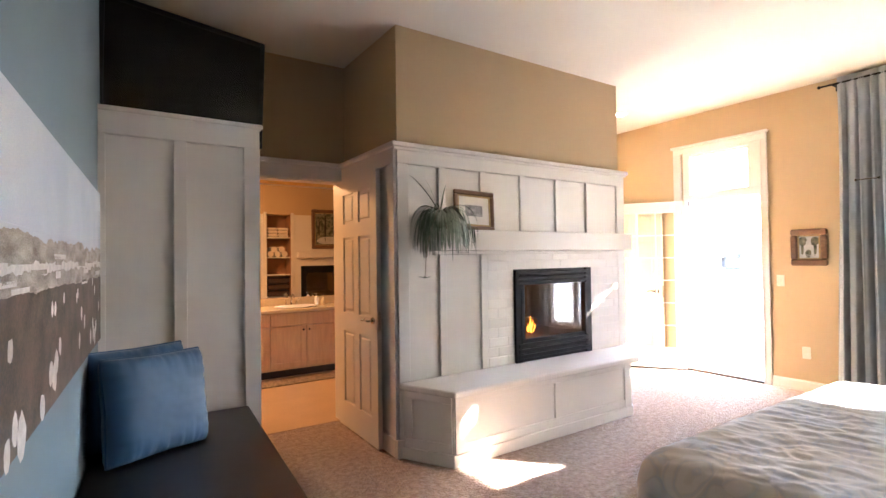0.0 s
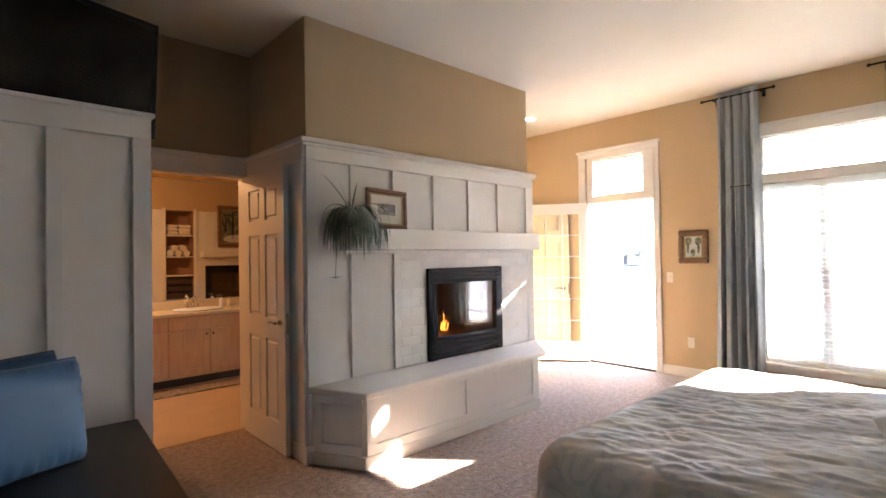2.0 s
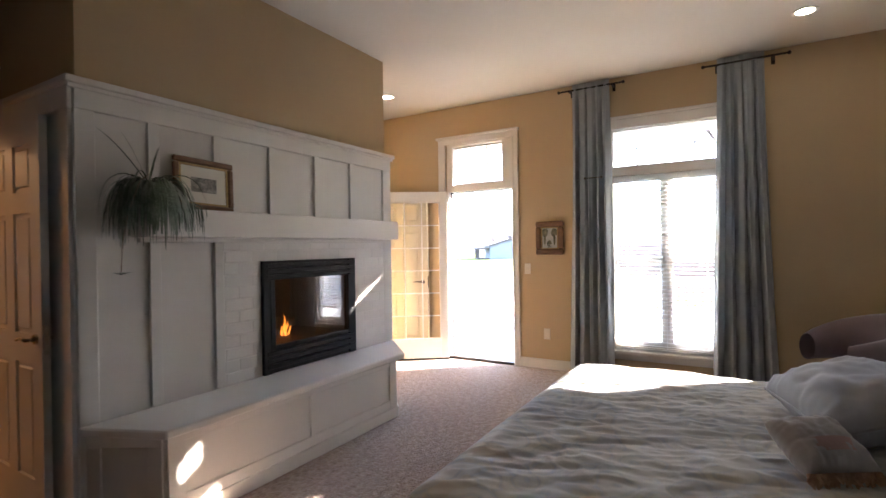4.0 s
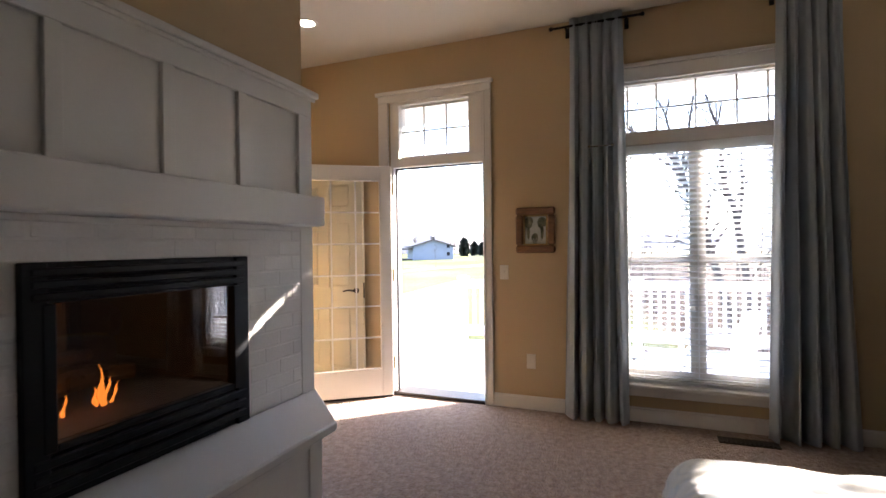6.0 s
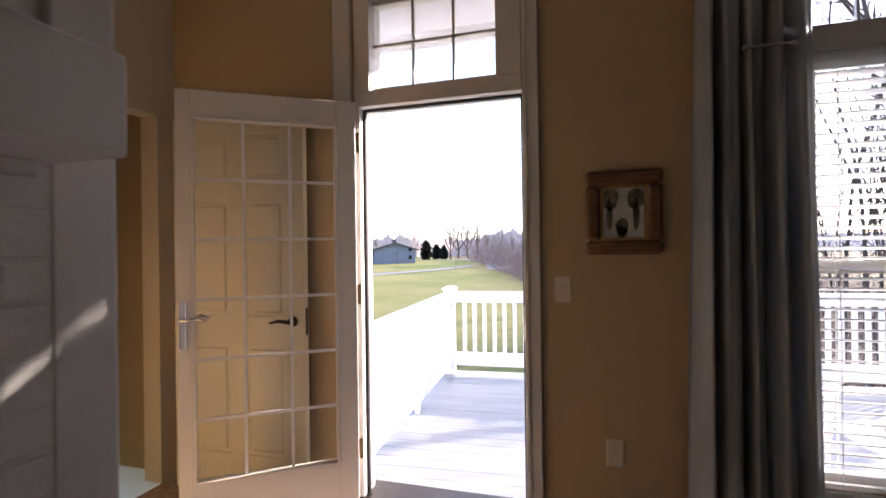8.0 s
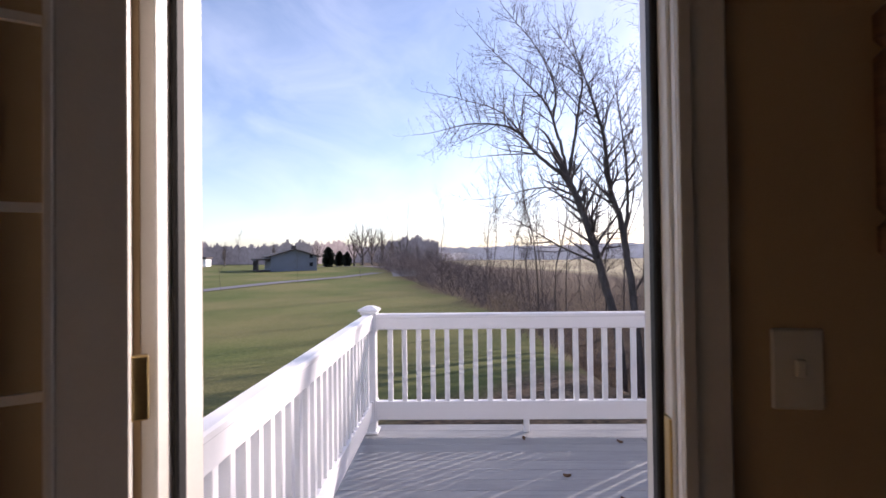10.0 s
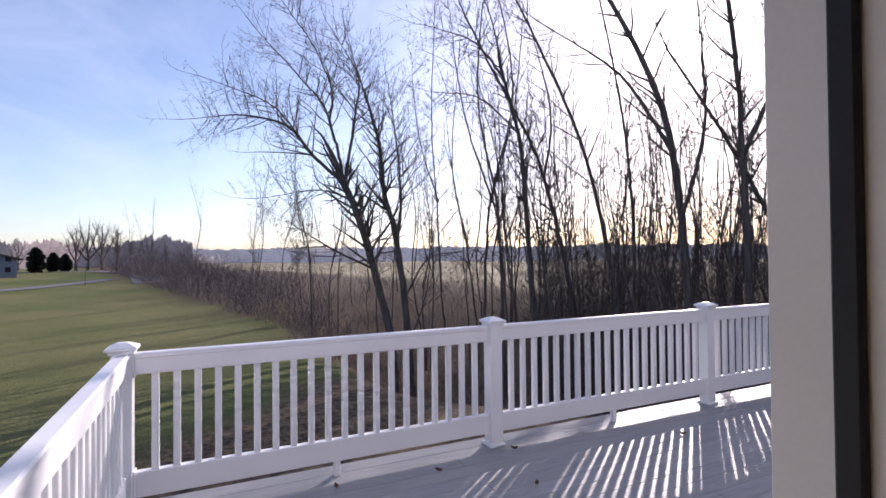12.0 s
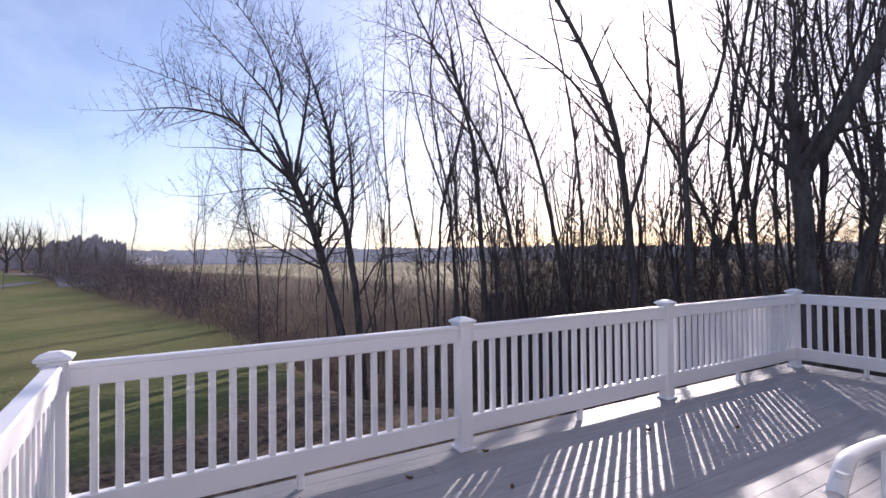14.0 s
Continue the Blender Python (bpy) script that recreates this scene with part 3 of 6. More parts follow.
part("firebox", boxes((FX0 + 0.002, FX0 + 0.03, 3.475, 4.56, FZ0 + 0.002, FZ1 - 0.002), (FX1 - 0.03, FX1 - 0.002, 3.475, 4.56, FZ0 + 0.002, FZ1 - 0.002),
                     (FX0 + 0.03, FX1 - 0.03, 3.475, 4.56, FZ0 + 0.002, FZ0 + 0.17), (FX0 + 0.03, FX1 - 0.03, 3.475, 4.56, FZ1 - 0.12, FZ1 - 0.002)), SOOT, fire, "sooty brick firebox lining")
for k, (ax, ay, bx, by, z, r) in enumerate(((3.40, 3.9, 4.05, 4.05, 0.74, 0.05), (3.45, 4.15, 4.0, 3.95, 0.75, 0.045), (3.5, 3.95, 3.9, 4.12, 0.83, 0.035))):
    bm = bmesh.new()
    add_tube(bm, (ax, ay, z), ((ax + bx) / 2, (ay + by) / 2 + 0.02, z + 0.02), r, r * 1.1, 9)
    add_tube(bm, ((ax + bx) / 2, (ay + by) / 2 + 0.02, z + 0.02), (bx, by, z), r * 1.1, r * 0.8, 9)
    part("log", bm, LOG, fire, "charred ceramic log")


def flame(x, y, z, h, w, bend):
    bm = bmesh.new()
    sides, n = 7, 12
    rings = []
    for j in range(n + 1):
        u = j / n
        r = w * (math.sin(math.pi * min(1, u * 0.8 + 0.2)) ** 0.9) * (1 - u * 0.75) * (1 + 0.35 * math.sin(u * 9 + bend * 70)) + 0.0006
        off = bend * u * u + 0.5 * w * math.sin(u * 6 + x * 40)
        rings.append([bm.verts.new((x + off + r * math.cos(i * math.tau / sides), y + 0.6 * r * math.sin(i * math.tau / sides), z + h * u)) for i in range(sides)])
    for a, b in zip(rings, rings[1:]):
        for i in range(sides):
            bm.faces.new((a[i], a[(i + 1) % sides], b[(i + 1) % sides], b[i]))
    return bm


for x, y, h, w, bend in ((3.69, 3.70, 0.17, 0.016, -0.02), (3.705, 3.71, 0.11, 0.012, 0.02), (3.675, 3.72, 0.08, 0.011, -0.01), (3.74, 3.72, 0.08, 0.010, 0.03), (3.55, 3.71, 0.08, 0.009, 0.01)):
    part("flame", flame(x, y, 0.70, h, w, bend), FLAME, fire, "orange gas flame", True)

# ---- deck door, casing, transom ----
DY0, DY1, DZ = 2.93, 3.75, 2.02
frame_door = struct("trim_deck_door", boxes((6.298, XW, 2.853, 2.925, 0, 2.60), (6.298, XW, 3.80, 3.90, 0, 2.60), (6.296, XW, 2.853, 3.90, 2.60, 2.665), bevel=0.004), WHITE, "white door casing with transom")
part("cornice", boxes((6.275, 6.318, 2.835, 3.92, 2.665, 2.695), bevel=0.006), WHITE, frame_door)
part("inner_bead", boxes((6.290, 6.2975, 2.905, 2.925, 0, 2.6), (6.290, 6.2975, 3.80, 3.818, 2.06, 2.6), bevel=0.002), WHITE, frame_door)
part("jamb", boxes((6.32, 6.455, 2.90, 2.93, 0, 2.6), (6.32, 6.455, 3.76, 3.79, 0, 2.6), (6.31, 6.455, 2.93, 3.76, DZ, 2.10), (6.31, 6.455, 2.93, 3.76, 2.57, 2.60), (6.31, 6.455, 2.93, 3.05, 2.10, 2.57), (6.31, 6.455, 3.70, 3.76, 2.10, 2.57), bevel=0.003), WHITE, frame_door)
part("weatherstrip", boxes((6.358, 6.384, 2.93, 2.942, 0.03, DZ), (6.358, 6.384, 3.748, 3.76, 0.03, DZ), (6.358, 6.384, 2.942, 3.748, DZ - 0.012, DZ), bevel=0.003), RUBBER, frame_door, "black rubber weatherstrip")
part("strike_plate", boxes((6.325, 6.352, 2.928, 2.934, 0.86, 1.02), bevel=0.002), BRASS, frame_door)
part("threshold", boxes((6.30, 6.52, 2.90, 3.79, -0.02, 0.028), bevel=0.008), BRONZE, frame_door, "dark metal threshold")
part("exterior_casing", boxes((XO, 6.458, 2.80, 2.925, -0.1, 2.72), (XO, 6.458, 3.765, 3.88, -0.1, 2.72), (XO, 6.458, 2.925, 3.765, 2.60, 2.72), bevel=0.004), VINYL, frame_door)
part("transom_pane", boxes((6.37, 6.376, 3.05, 3.70, 2.12, 2.555)), GLASS, frame_door).visible_shadow = False
for y0, y1, z0, z1 in ((3.05, 3.70, 2.10, 2.125), (3.05, 3.70, 2.55, 2.57), (3.262, 3.274, 2.12, 2.555), (3.474, 3.486, 2.12, 2.555), (3.05, 3.70, 2.334, 2.346)):
    part("muntin", boxes((6.362, 6.384, y0, y1, z0, z1)), WHITE, frame_door)

# the glazed leaf stands open into the room
lm = Matrix.Translation((6.285, 3.762, 0)) @ Matrix.Rotation(radians(126.5), 4, "Z")
leaf = thing("glazed_deck_door", "white glazed deck door swung open into the bedroom", "door", (6.285, 3.762, 0.02))


def on_leaf(*rows, bevel=0.0):
    bm = bmesh.new()
    for r in rows:
        add_box(bm, *r, bevel=bevel, turn=lm)
    return bm


part("stile", on_leaf((0.012, 0.105, 0, 0.044, 0.02, 2.025), bevel=0.003), WHITE, leaf)
part("stile", on_leaf((0.752, 0.812, 0, 0.044, 0.02, 2.025), bevel=0.003), WHITE, leaf)
part("top_rail", on_leaf((0.105, 0.752, 0.001, 0.043, 1.905, 2.024), bevel=0.003), WHITE, leaf)
part("bottom_rail", on_leaf((0.105, 0.752, 0.001, 0.043, 0.021, 0.245), bevel=0.003), WHITE, leaf)
part("glazing_bead", on_leaf((0.105, 0.117, -0.003, 0.047, 0.245, 1.905), (0.740, 0.752, -0.003, 0.047, 0.245, 1.905), (0.117, 0.740, -0.003, 0.047, 0.245, 0.257), (0.117, 0.740, -0.003, 0.047, 1.893, 1.905), bevel=0.002), WHITE, leaf)
part("pane", on_leaf((0.117, 0.74, 0.012, 0.016, 0.257, 1.893)), GLASS, leaf).visible_shadow = False
for k in range(1, 6):
    z = 0.257 + k * (1.893 - 0.257) / 6
    part("muntin", on_leaf((0.117, 0.74, 0.018, 0.027, z - 0.007, z + 0.007)), VINYL, leaf)
for u in (0.325, 0.532):
    part("muntin", on_leaf((u - 0.007, u + 0.007, 0.0185, 0.0265, 0.257, 1.893)), VINYL, leaf)
for z in (0.25, 1.02, 1.78):
    part("hinge", on_leaf((-0.012, 0.014, 0.010, 0.03, z, z + 0.1), bevel=0.002), BRASS, leaf)
part("sweep", on_leaf((0.02, 0.80, 0.01, 0.034, 0.003, 0.02)), RUBBER, leaf)
for v0, v1, s in ((-0.012, 0.0, 1), (0.044, 0.056, 1)):
    plate = part("lock_plate", on_leaf((0.775, 0.803, v0, v1, 0.86, 1.07), bevel=0.002), CHROME, leaf, "brushed nickel lock plate")
    bm = bmesh.new()
    v = v0 - 0.03 if v0 < 0 else v1 + 0.03
    add_tube(bm, lm @ Vector((0.789, (v0 + v1) / 2, 0.99)), lm @ Vector((0.789, v, 0.99)), 0.009)
    add_tube(bm, lm @ Vector((0.789, v, 0.99)), lm @ Vector((0.73, v, 0.995)), 0.009, 0.008)
    add_tube(bm, lm @ Vector((0.73, v, 0.995)), lm @ Vector((0.685, v, 0.985)), 0.008, 0.006)
    part("lever", bm, CHROME, plate, "", True)


def panel_door(name, label, origin, angle, mat, w=0.72, h=2.02, lever_mat=CHROME, hinge_mat=BRASS):
    """A six-panel leaf: hinge at the origin, running along local +x."""
    m = Matrix.Translation(origin) @ Matrix.Rotation(radians(angle), 4, "Z")
    th = thing(name, label, "door", origin)

    def at(*rows, bevel=0.0):
        bm = bmesh.new()
        for r in rows:
            add_box(bm, *r, bevel=bevel, turn=m)
        return bm

    s, mid = 0.115, 0.10
    pw = (w - 2 * s - mid) / 2
    zs = ((0.22, 0.80), (0.95, 1.56), (1.67, h - 0.125))
    rows = [(0, s, 0, 0.035, 0.012, h), (w - s, w, 0, 0.035, 0.012, h), (s + pw, s + pw + mid, 0, 0.035, 0.012, h)]
    for x0 in (s, s + pw + mid):
        rows += [(x0, x0 + pw, 0, 0.035, 0.012, zs[0][0]), (x0, x0 + pw, 0, 0.035, zs[0][1], zs[1][0]), (x0, x0 + pw, 0, 0.035, zs[1][1], zs[2][0]), (x0, x0 + pw, 0, 0.035, zs[2][1], h)]
    part("leaf_frame", at(*rows), mat, th)
    for x0 in (s, s + pw + mid):
        for z0, z1 in zs:
            bm = at((x0, x0 + pw, 0.012, 0.023, z0, z1))
            add_box(bm, x0 + 0.022, x0 + pw - 0.022, 0.003, 0.032, z0 + 0.022, z1 - 0.022, bevel=0.008, turn=m)
            part("panel", bm, mat, th)
    for v, sgn in ((0.0, -1), (0.035, 1)):
        bm = bmesh.new()
        c = Vector((w - 0.065, v, 0.93))
        add_tube(bm, m @ c, m @ (c + Vector((0, sgn * 0.012, 0))), 0.027, 0.024, 14)
        rose = part("rose", bm, lever_mat, th)
        bm = bmesh.new()
        e = c + Vector((0, sgn * 0.045, 0))
        add_tube(bm, m @ (c + Vector((0, sgn * 0.012, 0))), m @ e, 0.010)
        add_tube(bm, m @ e, m @ (e + Vector((-0.06, 0, 0.006))), 0.010, 0.008)
        add_tube(bm, m @ (e + Vector((-0.06, 0, 0.006))), m @ (e + Vector((-0.11, 0, -0.006))), 0.008, 0.006)
        part("lever", bm, lever_mat, rose, "", True)
    for z in (0.2, 1.0, 1.8):
        part("hinge", at((-0.012, 0.005, 0.024, 0.04, z, z + 0.09), bevel=0.002), hinge_mat, th)
    part("latch", at((w, w + 0.002, 0.008, 0.027, 0.86, 1.0)), lever_mat, th)
    return th


panel_door("six_panel_door", "white six-panel bathroom door standing open", (2.150, 4.405, 0.0), -90.5, WHITE, 0.75, 2.035)
panel_door("six_panel_door", "cream six-panel closet door open against the wall", (6.19, 4.83, 0.0), -88, CREAMDOOR, 0.80, 2.03, BRONZE)

# ---- window with transom, blind, curtains ----
win = thing("window_1", "tall white double window with a divided transom", "window", (6.37, 1.335, 0.27), kind="structure")
part("head_casing", boxes((6.298, XW, WY0 - 0.09, WY1 + 0.09, 2.52, 2.62), (6.28, XW, WY0 - 0.11, WY1 + 0.11, 2.62, 2.65), bevel=0.004), WHITE, win)
part("side_casing", boxes((6.298, XW, WY0 - 0.09, WY0, 0.27, 2.52), bevel=0.003), WHITE, win)
part("side_casing", boxes((6.298, XW, WY1, WY1 + 0.09, 0.27, 2.52), bevel=0.003), WHITE, win)
part("window_sill", boxes((6.255, 6.42, WY0 - 0.11, WY1 + 0.11, 0.255, 0.285), bevel=0.005), WHITE, win)
part("apron", boxes((6.302, XW, WY0 - 0.09, WY1 + 0.09, 0.19, 0.254), bevel=0.004), WHITE, win)
part("transom_bar", boxes((6.298, 6.42, WY0, WY1, 2.045, 2.145), bevel=0.004), WHITE, win)
part("window_frame", boxes((6.345, 6.428, WY0, WY0 + 0.045, 0.285, 2.54), (6.345, 6.428, WY1 - 0.045, WY1, 0.285, 2.54), (6.345, 6.428, WY0 + 0.045, WY1 - 0.045, 2.51, 2.54), (6.345, 6.428, WY0 + 0.045, WY1 - 0.045, 0.285, 0.32),
                           (6.37, 6.425, 1.31, 1.36, 0.32, 2.045)), WHITE, win)
for y0, y1 in ((WY0 + 0.045, 1.31), (1.36, WY1 - 0.045)):
    part("sash", boxes((6.385, 6.42, y0, y0 + 0.028, 0.32, 2.045), (6.385, 6.42, y1 - 0.028, y1, 0.32, 2.045), (6.385, 6.42, y0 + 0.028, y1 - 0.028, 1.17, 1.22), (6.385, 6.42, y0 + 0.028, y1 - 0.028, 0.32, 0.37), (6.385, 6.42, y0 + 0.028, y1 - 0.028, 2.0, 2.045)), WHITE, win)
    for z0, z1 in ((0.37, 1.17), (1.22, 2.0)):
        part("pane", boxes((6.40, 6.404, y0 + 0.028, y1 - 0.028, z0, z1)), GLASS, win).visible_shadow = False
part("transom_pane", boxes((6.40, 6.404, WY0 + 0.045, WY1 - 0.045, 2.145, 2.51)), GLASS, win).visible_shadow = False
for y in (0.887, 1.077, 1.337, 1.60, 1.80):
    part("muntin", boxes((6.392, 6.412, y - 0.006, y + 0.006, 2.145, 2.51)), WHITE, win)
part("muntin", boxes((6.3925, 6.4115, WY0 + 0.045, WY1 - 0.045, 2.325, 2.337)), WHITE, win)
# inferred high window farther along the wall, its unseen openings shaped for sun patches
win2 = thing("window_2", "unseen high window, three openings shaped for the sun patches", "window", (6.37, -1.35, 1.85), kind="structure")
for y0, y1, z0, z1 in ((-1.82, -0.88, 1.85, 2.37), (-1.20, -0.95, 2.50, 2.66), (-1.36, -1.25, 2.57, 2.80)):
    part("window_frame", boxes((6.34, 6.42, y0, y0 + 0.012, z0, z1), (6.34, 6.42, y1 - 0.012, y1, z0, z1), (6.34, 6.42, y0 + 0.012, y1 - 0.012, z0, z0 + 0.012), (6.34, 6.42, y0 + 0.012, y1 - 0.012, z1 - 0.012, z1)), WHITE, win2)
    part("pane", boxes((6.378, 6.382, y0 + 0.012, y1 - 0.012, z0 + 0.012, z1 - 0.012)), GLASS, win2).visible_shadow = False

blind = thing("window_blind", "white horizontal slat blind lowered and tilted open", "blind", (6.34, 1.335, 2.04))
part("headrail", boxes((6.325, 6.365, WY0 + 0.05, WY1 - 0.05, 2.0, 2.04), bevel=0.003), BLIND, blind)
part("valance", boxes((6.318, 6.324, WY0 + 0.05, WY1 - 0.05, 1.975, 2.045), bevel=0.002), BLIND, blind)
slat_bm = bmesh.new()
prof = [(-0.024, -0.0035), (-0.012, 0.0), (0.0, 0.0015), (0.012, 0.0), (0.024, -0.0035)]
half_w = (WY1 - WY0) / 2 - 0.055
lo = [slat_bm.verts.new((x, -half_w, z)) for x, z in prof]
hi = [slat_bm.verts.new((x, half_w, z)) for x, z in prof]
lo2 = [slat_bm.verts.new((x, -half_w, z - 0.003)) for x, z in prof]
hi2 = [slat_bm.verts.new((x, half_w, z - 0.003)) for x, z in prof]
for i in range(4):
    slat_bm.faces.new((lo[i], lo[i + 1], hi[i + 1], hi[i]))
    slat_bm.faces.new((lo2[i + 1], lo2[i], hi2[i], hi2[i + 1]))
slat_bm.faces.new((lo[0], hi[0], hi2[0], lo2[0]))
slat_bm.faces.new((lo[4], lo2[4], hi2[4], hi[4]))
slat = mesh_of("slat", slat_bm, BLIND, True)
n_slats = 41
for k in range(n_slats):
    ob = new("slat", slat)
    ob.parent = blind
    ob.location = (0.008, 0, -0.075 - k * 0.0405)
    ob.rotation_euler = (0, radians(13 + random.uniform(-2, 2)), 0)
part("bottom_rail", boxes((6.325, 6.37, WY0 + 0.055, WY1 - 0.055, 0.288, 0.312), bevel=0.004), BLIND, blind)
for y in (0.98, 1.335, 1.70):
    part("ladder_cord", boxes((6.3255, 6.3270, y - 0.002, y + 0.002, 0.30, 2.0), (6.368, 6.3695, y - 0.002, y + 0.002, 0.30, 2.0)), BLIND, blind)
part("tilt_wand", tube((6.318, 1.78, 1.97), (6.312, 1.785, 1.1), 0.004), BLIND, blind)


def curtain(label, y0, y1, yb0, yb1, seed, rod0, rod1):
    th = thing("curtain", label, "curtain", (6.23, (y0 + y1) / 2, 0.01), "window curtains")
    rnd = random.Random(seed)
    ph = [rnd.uniform(0, 6.28) for _ in range(6)]

    def fn(u, v):
        z = 0.012 + v * 3.01
        w = 1 - v
        top = max(0.0, (v - 0.93) / 0.07)
        a0, a1 = y0 + (yb0 - y0) * w ** 1.4, y1 + (yb1 - y1) * w ** 1.4
        s = u + 0.012 * math.sin(ph[0] + 7 * w + 9 * u) * w
        y = a0 + (a1 - a0) * s + 0.008 * math.sin(ph[1] + 3 * w + u * 20)
        fold = math.sin(s * 2 * math.pi * 5 + ph[2] + 0.5 * math.sin(3 * w + ph[3]))
        fold += 0.35 * math.sin(s * 2 * math.pi * 9.5 + ph[4] + 1.2 * w)
        amp = 0.016 + 0.034 * min(1, w * 2.2)
        x = 6.205 + amp * fold * (1 - 0.55 * top) + 0.010 * math.sin(ph[5] + 4 * w)
        if v > 0.965:
            x += 0.006 * math.sin(u * 190)
        return (x, y, z)

    bm = grid_mesh(110, 46, fn)
    cloth = part("cloth", bm, CURTAIN, th, "", True)
    mod = cloth.modifiers.new("thickness", "SOLIDIFY")
    mod.thickness = 0.003
    rod = thing("curtain_rod", "short dark iron curtain rod with small finials", "curtain rod", (6.22, (rod0 + rod1) / 2, 2.965), "curtain rods")
    part("bar", tube((6.205, rod0, 2.965), (6.205, rod1, 2.965), 0.009), IRON, rod)
    for y in (rod0, rod1):
        part("finial", lathe([(0.004, -0.016), (0.014, -0.008), (0.016, 0), (0.014, 0.008), (0.004, 0.016)], 6.205, y, 2.965, 10), IRON, rod)
    for y in (rod0 + 0.11, rod1 - 0.11):
        part("bracket", boxes((6.205, XW - 0.001, y - 0.008, y + 0.008, 2.952, 2.968), (XW - 0.006, XW - 0.001, y - 0.015, y + 0.015, 2.92, 3.0), bevel=0.002), IRON, rod)
    return th


c = curtain("slate blue satin curtain gathered beside the window", 1.83, 2.21, 1.80, 2.27, 3, 1.69, 2.34)
hold = thing("curtain_holdback", "small crystal curtain holdback on the wall", "holdback", (6.25, 1.98, 2.03))
part("stem", tube((6.15, 1.90, 2.035), (6.15, 2.06, 2.035), 0.006), CHROME, hold)
part("knob", lathe([(0.004, -0.014), (0.013, -0.006), (0.013, 0.006), (0.004, 0.014)], 6.15, 1.90, 2.035, 10), CHROME, hold)
part("knob", lathe([(0.004, -0.014), (0.013, -0.006), (0.013, 0.006), (0.004, 0.014)], 6.15, 2.06, 2.035, 10), CHROME, hold)
curtain("slate blue satin curtain hanging beyond the window", 0.52, 0.87, 0.42, 0.95, 8, 0.34, 0.99)

# baseboards and small fittings on the window wall
for name, y0, y1 in (("baseboard", 1.0, 2.853), ("baseboard", 3.90, 4.95), ("baseboard", -3.0, 1.0)):
    struct(name, boxes((6.303, XW, y0, y1, 0, 0.095), (6.309, XW, y0, y1, 0.095, 0.108), bevel=0.003), WHITE, "white baseboard")


def plate(name, label, y, z, w, h):
    th = thing(name, label, name.replace("_", " "), (XW, y, z))
    part("cover", boxes((6.312, XW - 0.0005, y - w / 2, y + w / 2, z - h / 2, z + h / 2), bevel=0.003), IVORY, th)
    return th


sw = plate("light_switch", "ivory light switch plate beside the deck door", 2.757, 1.10, 0.072, 0.118)
part("toggle", boxes((6.303, 6.312, 2.75, 2.764, 1.09, 1.115), bevel=0.002), IVORY, sw)
so = plate("wall_outlet", "ivory duplex outlet low on the ochre wall", 2.543, 0.385, 0.072, 0.118)
for dz in (-0.022, 0.022):
    part("socket", boxes((6.309, 6.3125, 2.527, 2.559, 0.385 + dz - 0.014, 0.385 + dz + 0.014), bevel=0.003), IVORY, so)
reg = thing("floor_register", "dark metal floor register below the window", "vent", (6.11, 1.07, 0))
part("plate", boxes((6.06, 6.17, 0.90, 1.25, 0.001, 0.008), bevel=0.002), BRONZE, reg)
for k in range(12):
    part("slat", boxes((6.075, 6.155, 0.925 + k * 0.026, 0.938 + k * 0.026, 0.008, 0.012)), BRONZE, reg)


def framed(name, label, m, w, h, border, depth, frame_mat, inner, mat_board=0.0, spots=()):
    """A framed picture in its own xz-plane, facing local -y, standing at the origin."""
    th = thing(name, label, "picture", m.translation)

    def at(*rows, bevel=0.0):
        bm = bmesh.new()
        for r in rows:
            add_box(bm, *r, bevel=bevel, turn=m)
        return bm

    b = border
    for r in ((-w / 2, w / 2, -depth, 0, 0, b), (-w / 2, w / 2, -depth, 0, h - b, h), (-w / 2, -w / 2 + b, -depth, 0, b, h - b), (w / 2 - b, w / 2, -depth, 0, b, h - b)):
        part("moulding", at(r, bevel=b * 0.22), frame_mat, th)
    part("slip", at((-w / 2 + b, w / 2 - b, -depth * 0.55, -depth * 0.1, b, b + 0.012), (-w / 2 + b, w / 2 - b, -depth * 0.55, -depth * 0.1, h - b - 0.012, h - b),
                    (-w / 2 + b, -w / 2 + b + 0.012, -depth * 0.55, -depth * 0.1, b + 0.012, h - b - 0.012), (w / 2 - b - 0.012, w / 2 - b, -depth * 0.55, -depth * 0.1, b + 0.012, h - b - 0.012)), GILT, th)
    if mat_board:
        part("mat_board", at((-w / 2 + b + 0.012, w / 2 - b - 0.012, -depth * 0.3, -0.002, b + 0.012, h - b - 0.012)), MAT, th)
        k = b + mat_board
        part("print", at((-w / 2 + k, w / 2 - k, -depth * 0.3 - 0.002, -depth * 0.3, k, h - k)), inner, th)
    else:
        part("canvas", at((-w / 2 + b + 0.012, w / 2 - b - 0.012, -depth * 0.3, -0.002, b + 0.012, h - b - 0.012)), inner, th)
    for x0, x1, z0, z1, mt in spots:
        bm = bmesh.new()
        ring = []
        for k in range(18):
            a = k * math.tau / 18
            q = 1 + 0.28 * noise.noise(Vector((math.cos(a) * 1.7 + x0 * 40, math.sin(a) * 1.7, z0 * 30)))
            ring.append(bm.verts.new(m @ Vector(((x0 + x1) / 2 + (x1 - x0) / 2 * q * math.cos(a), -depth * 0.3 - 0.0012, (z0 + z1) / 2 + (z1 - z0) / 2 * q * math.sin(a)))))
        bm.faces.new(ring)
        part("painted_shape", bm, mt, th)
    return th


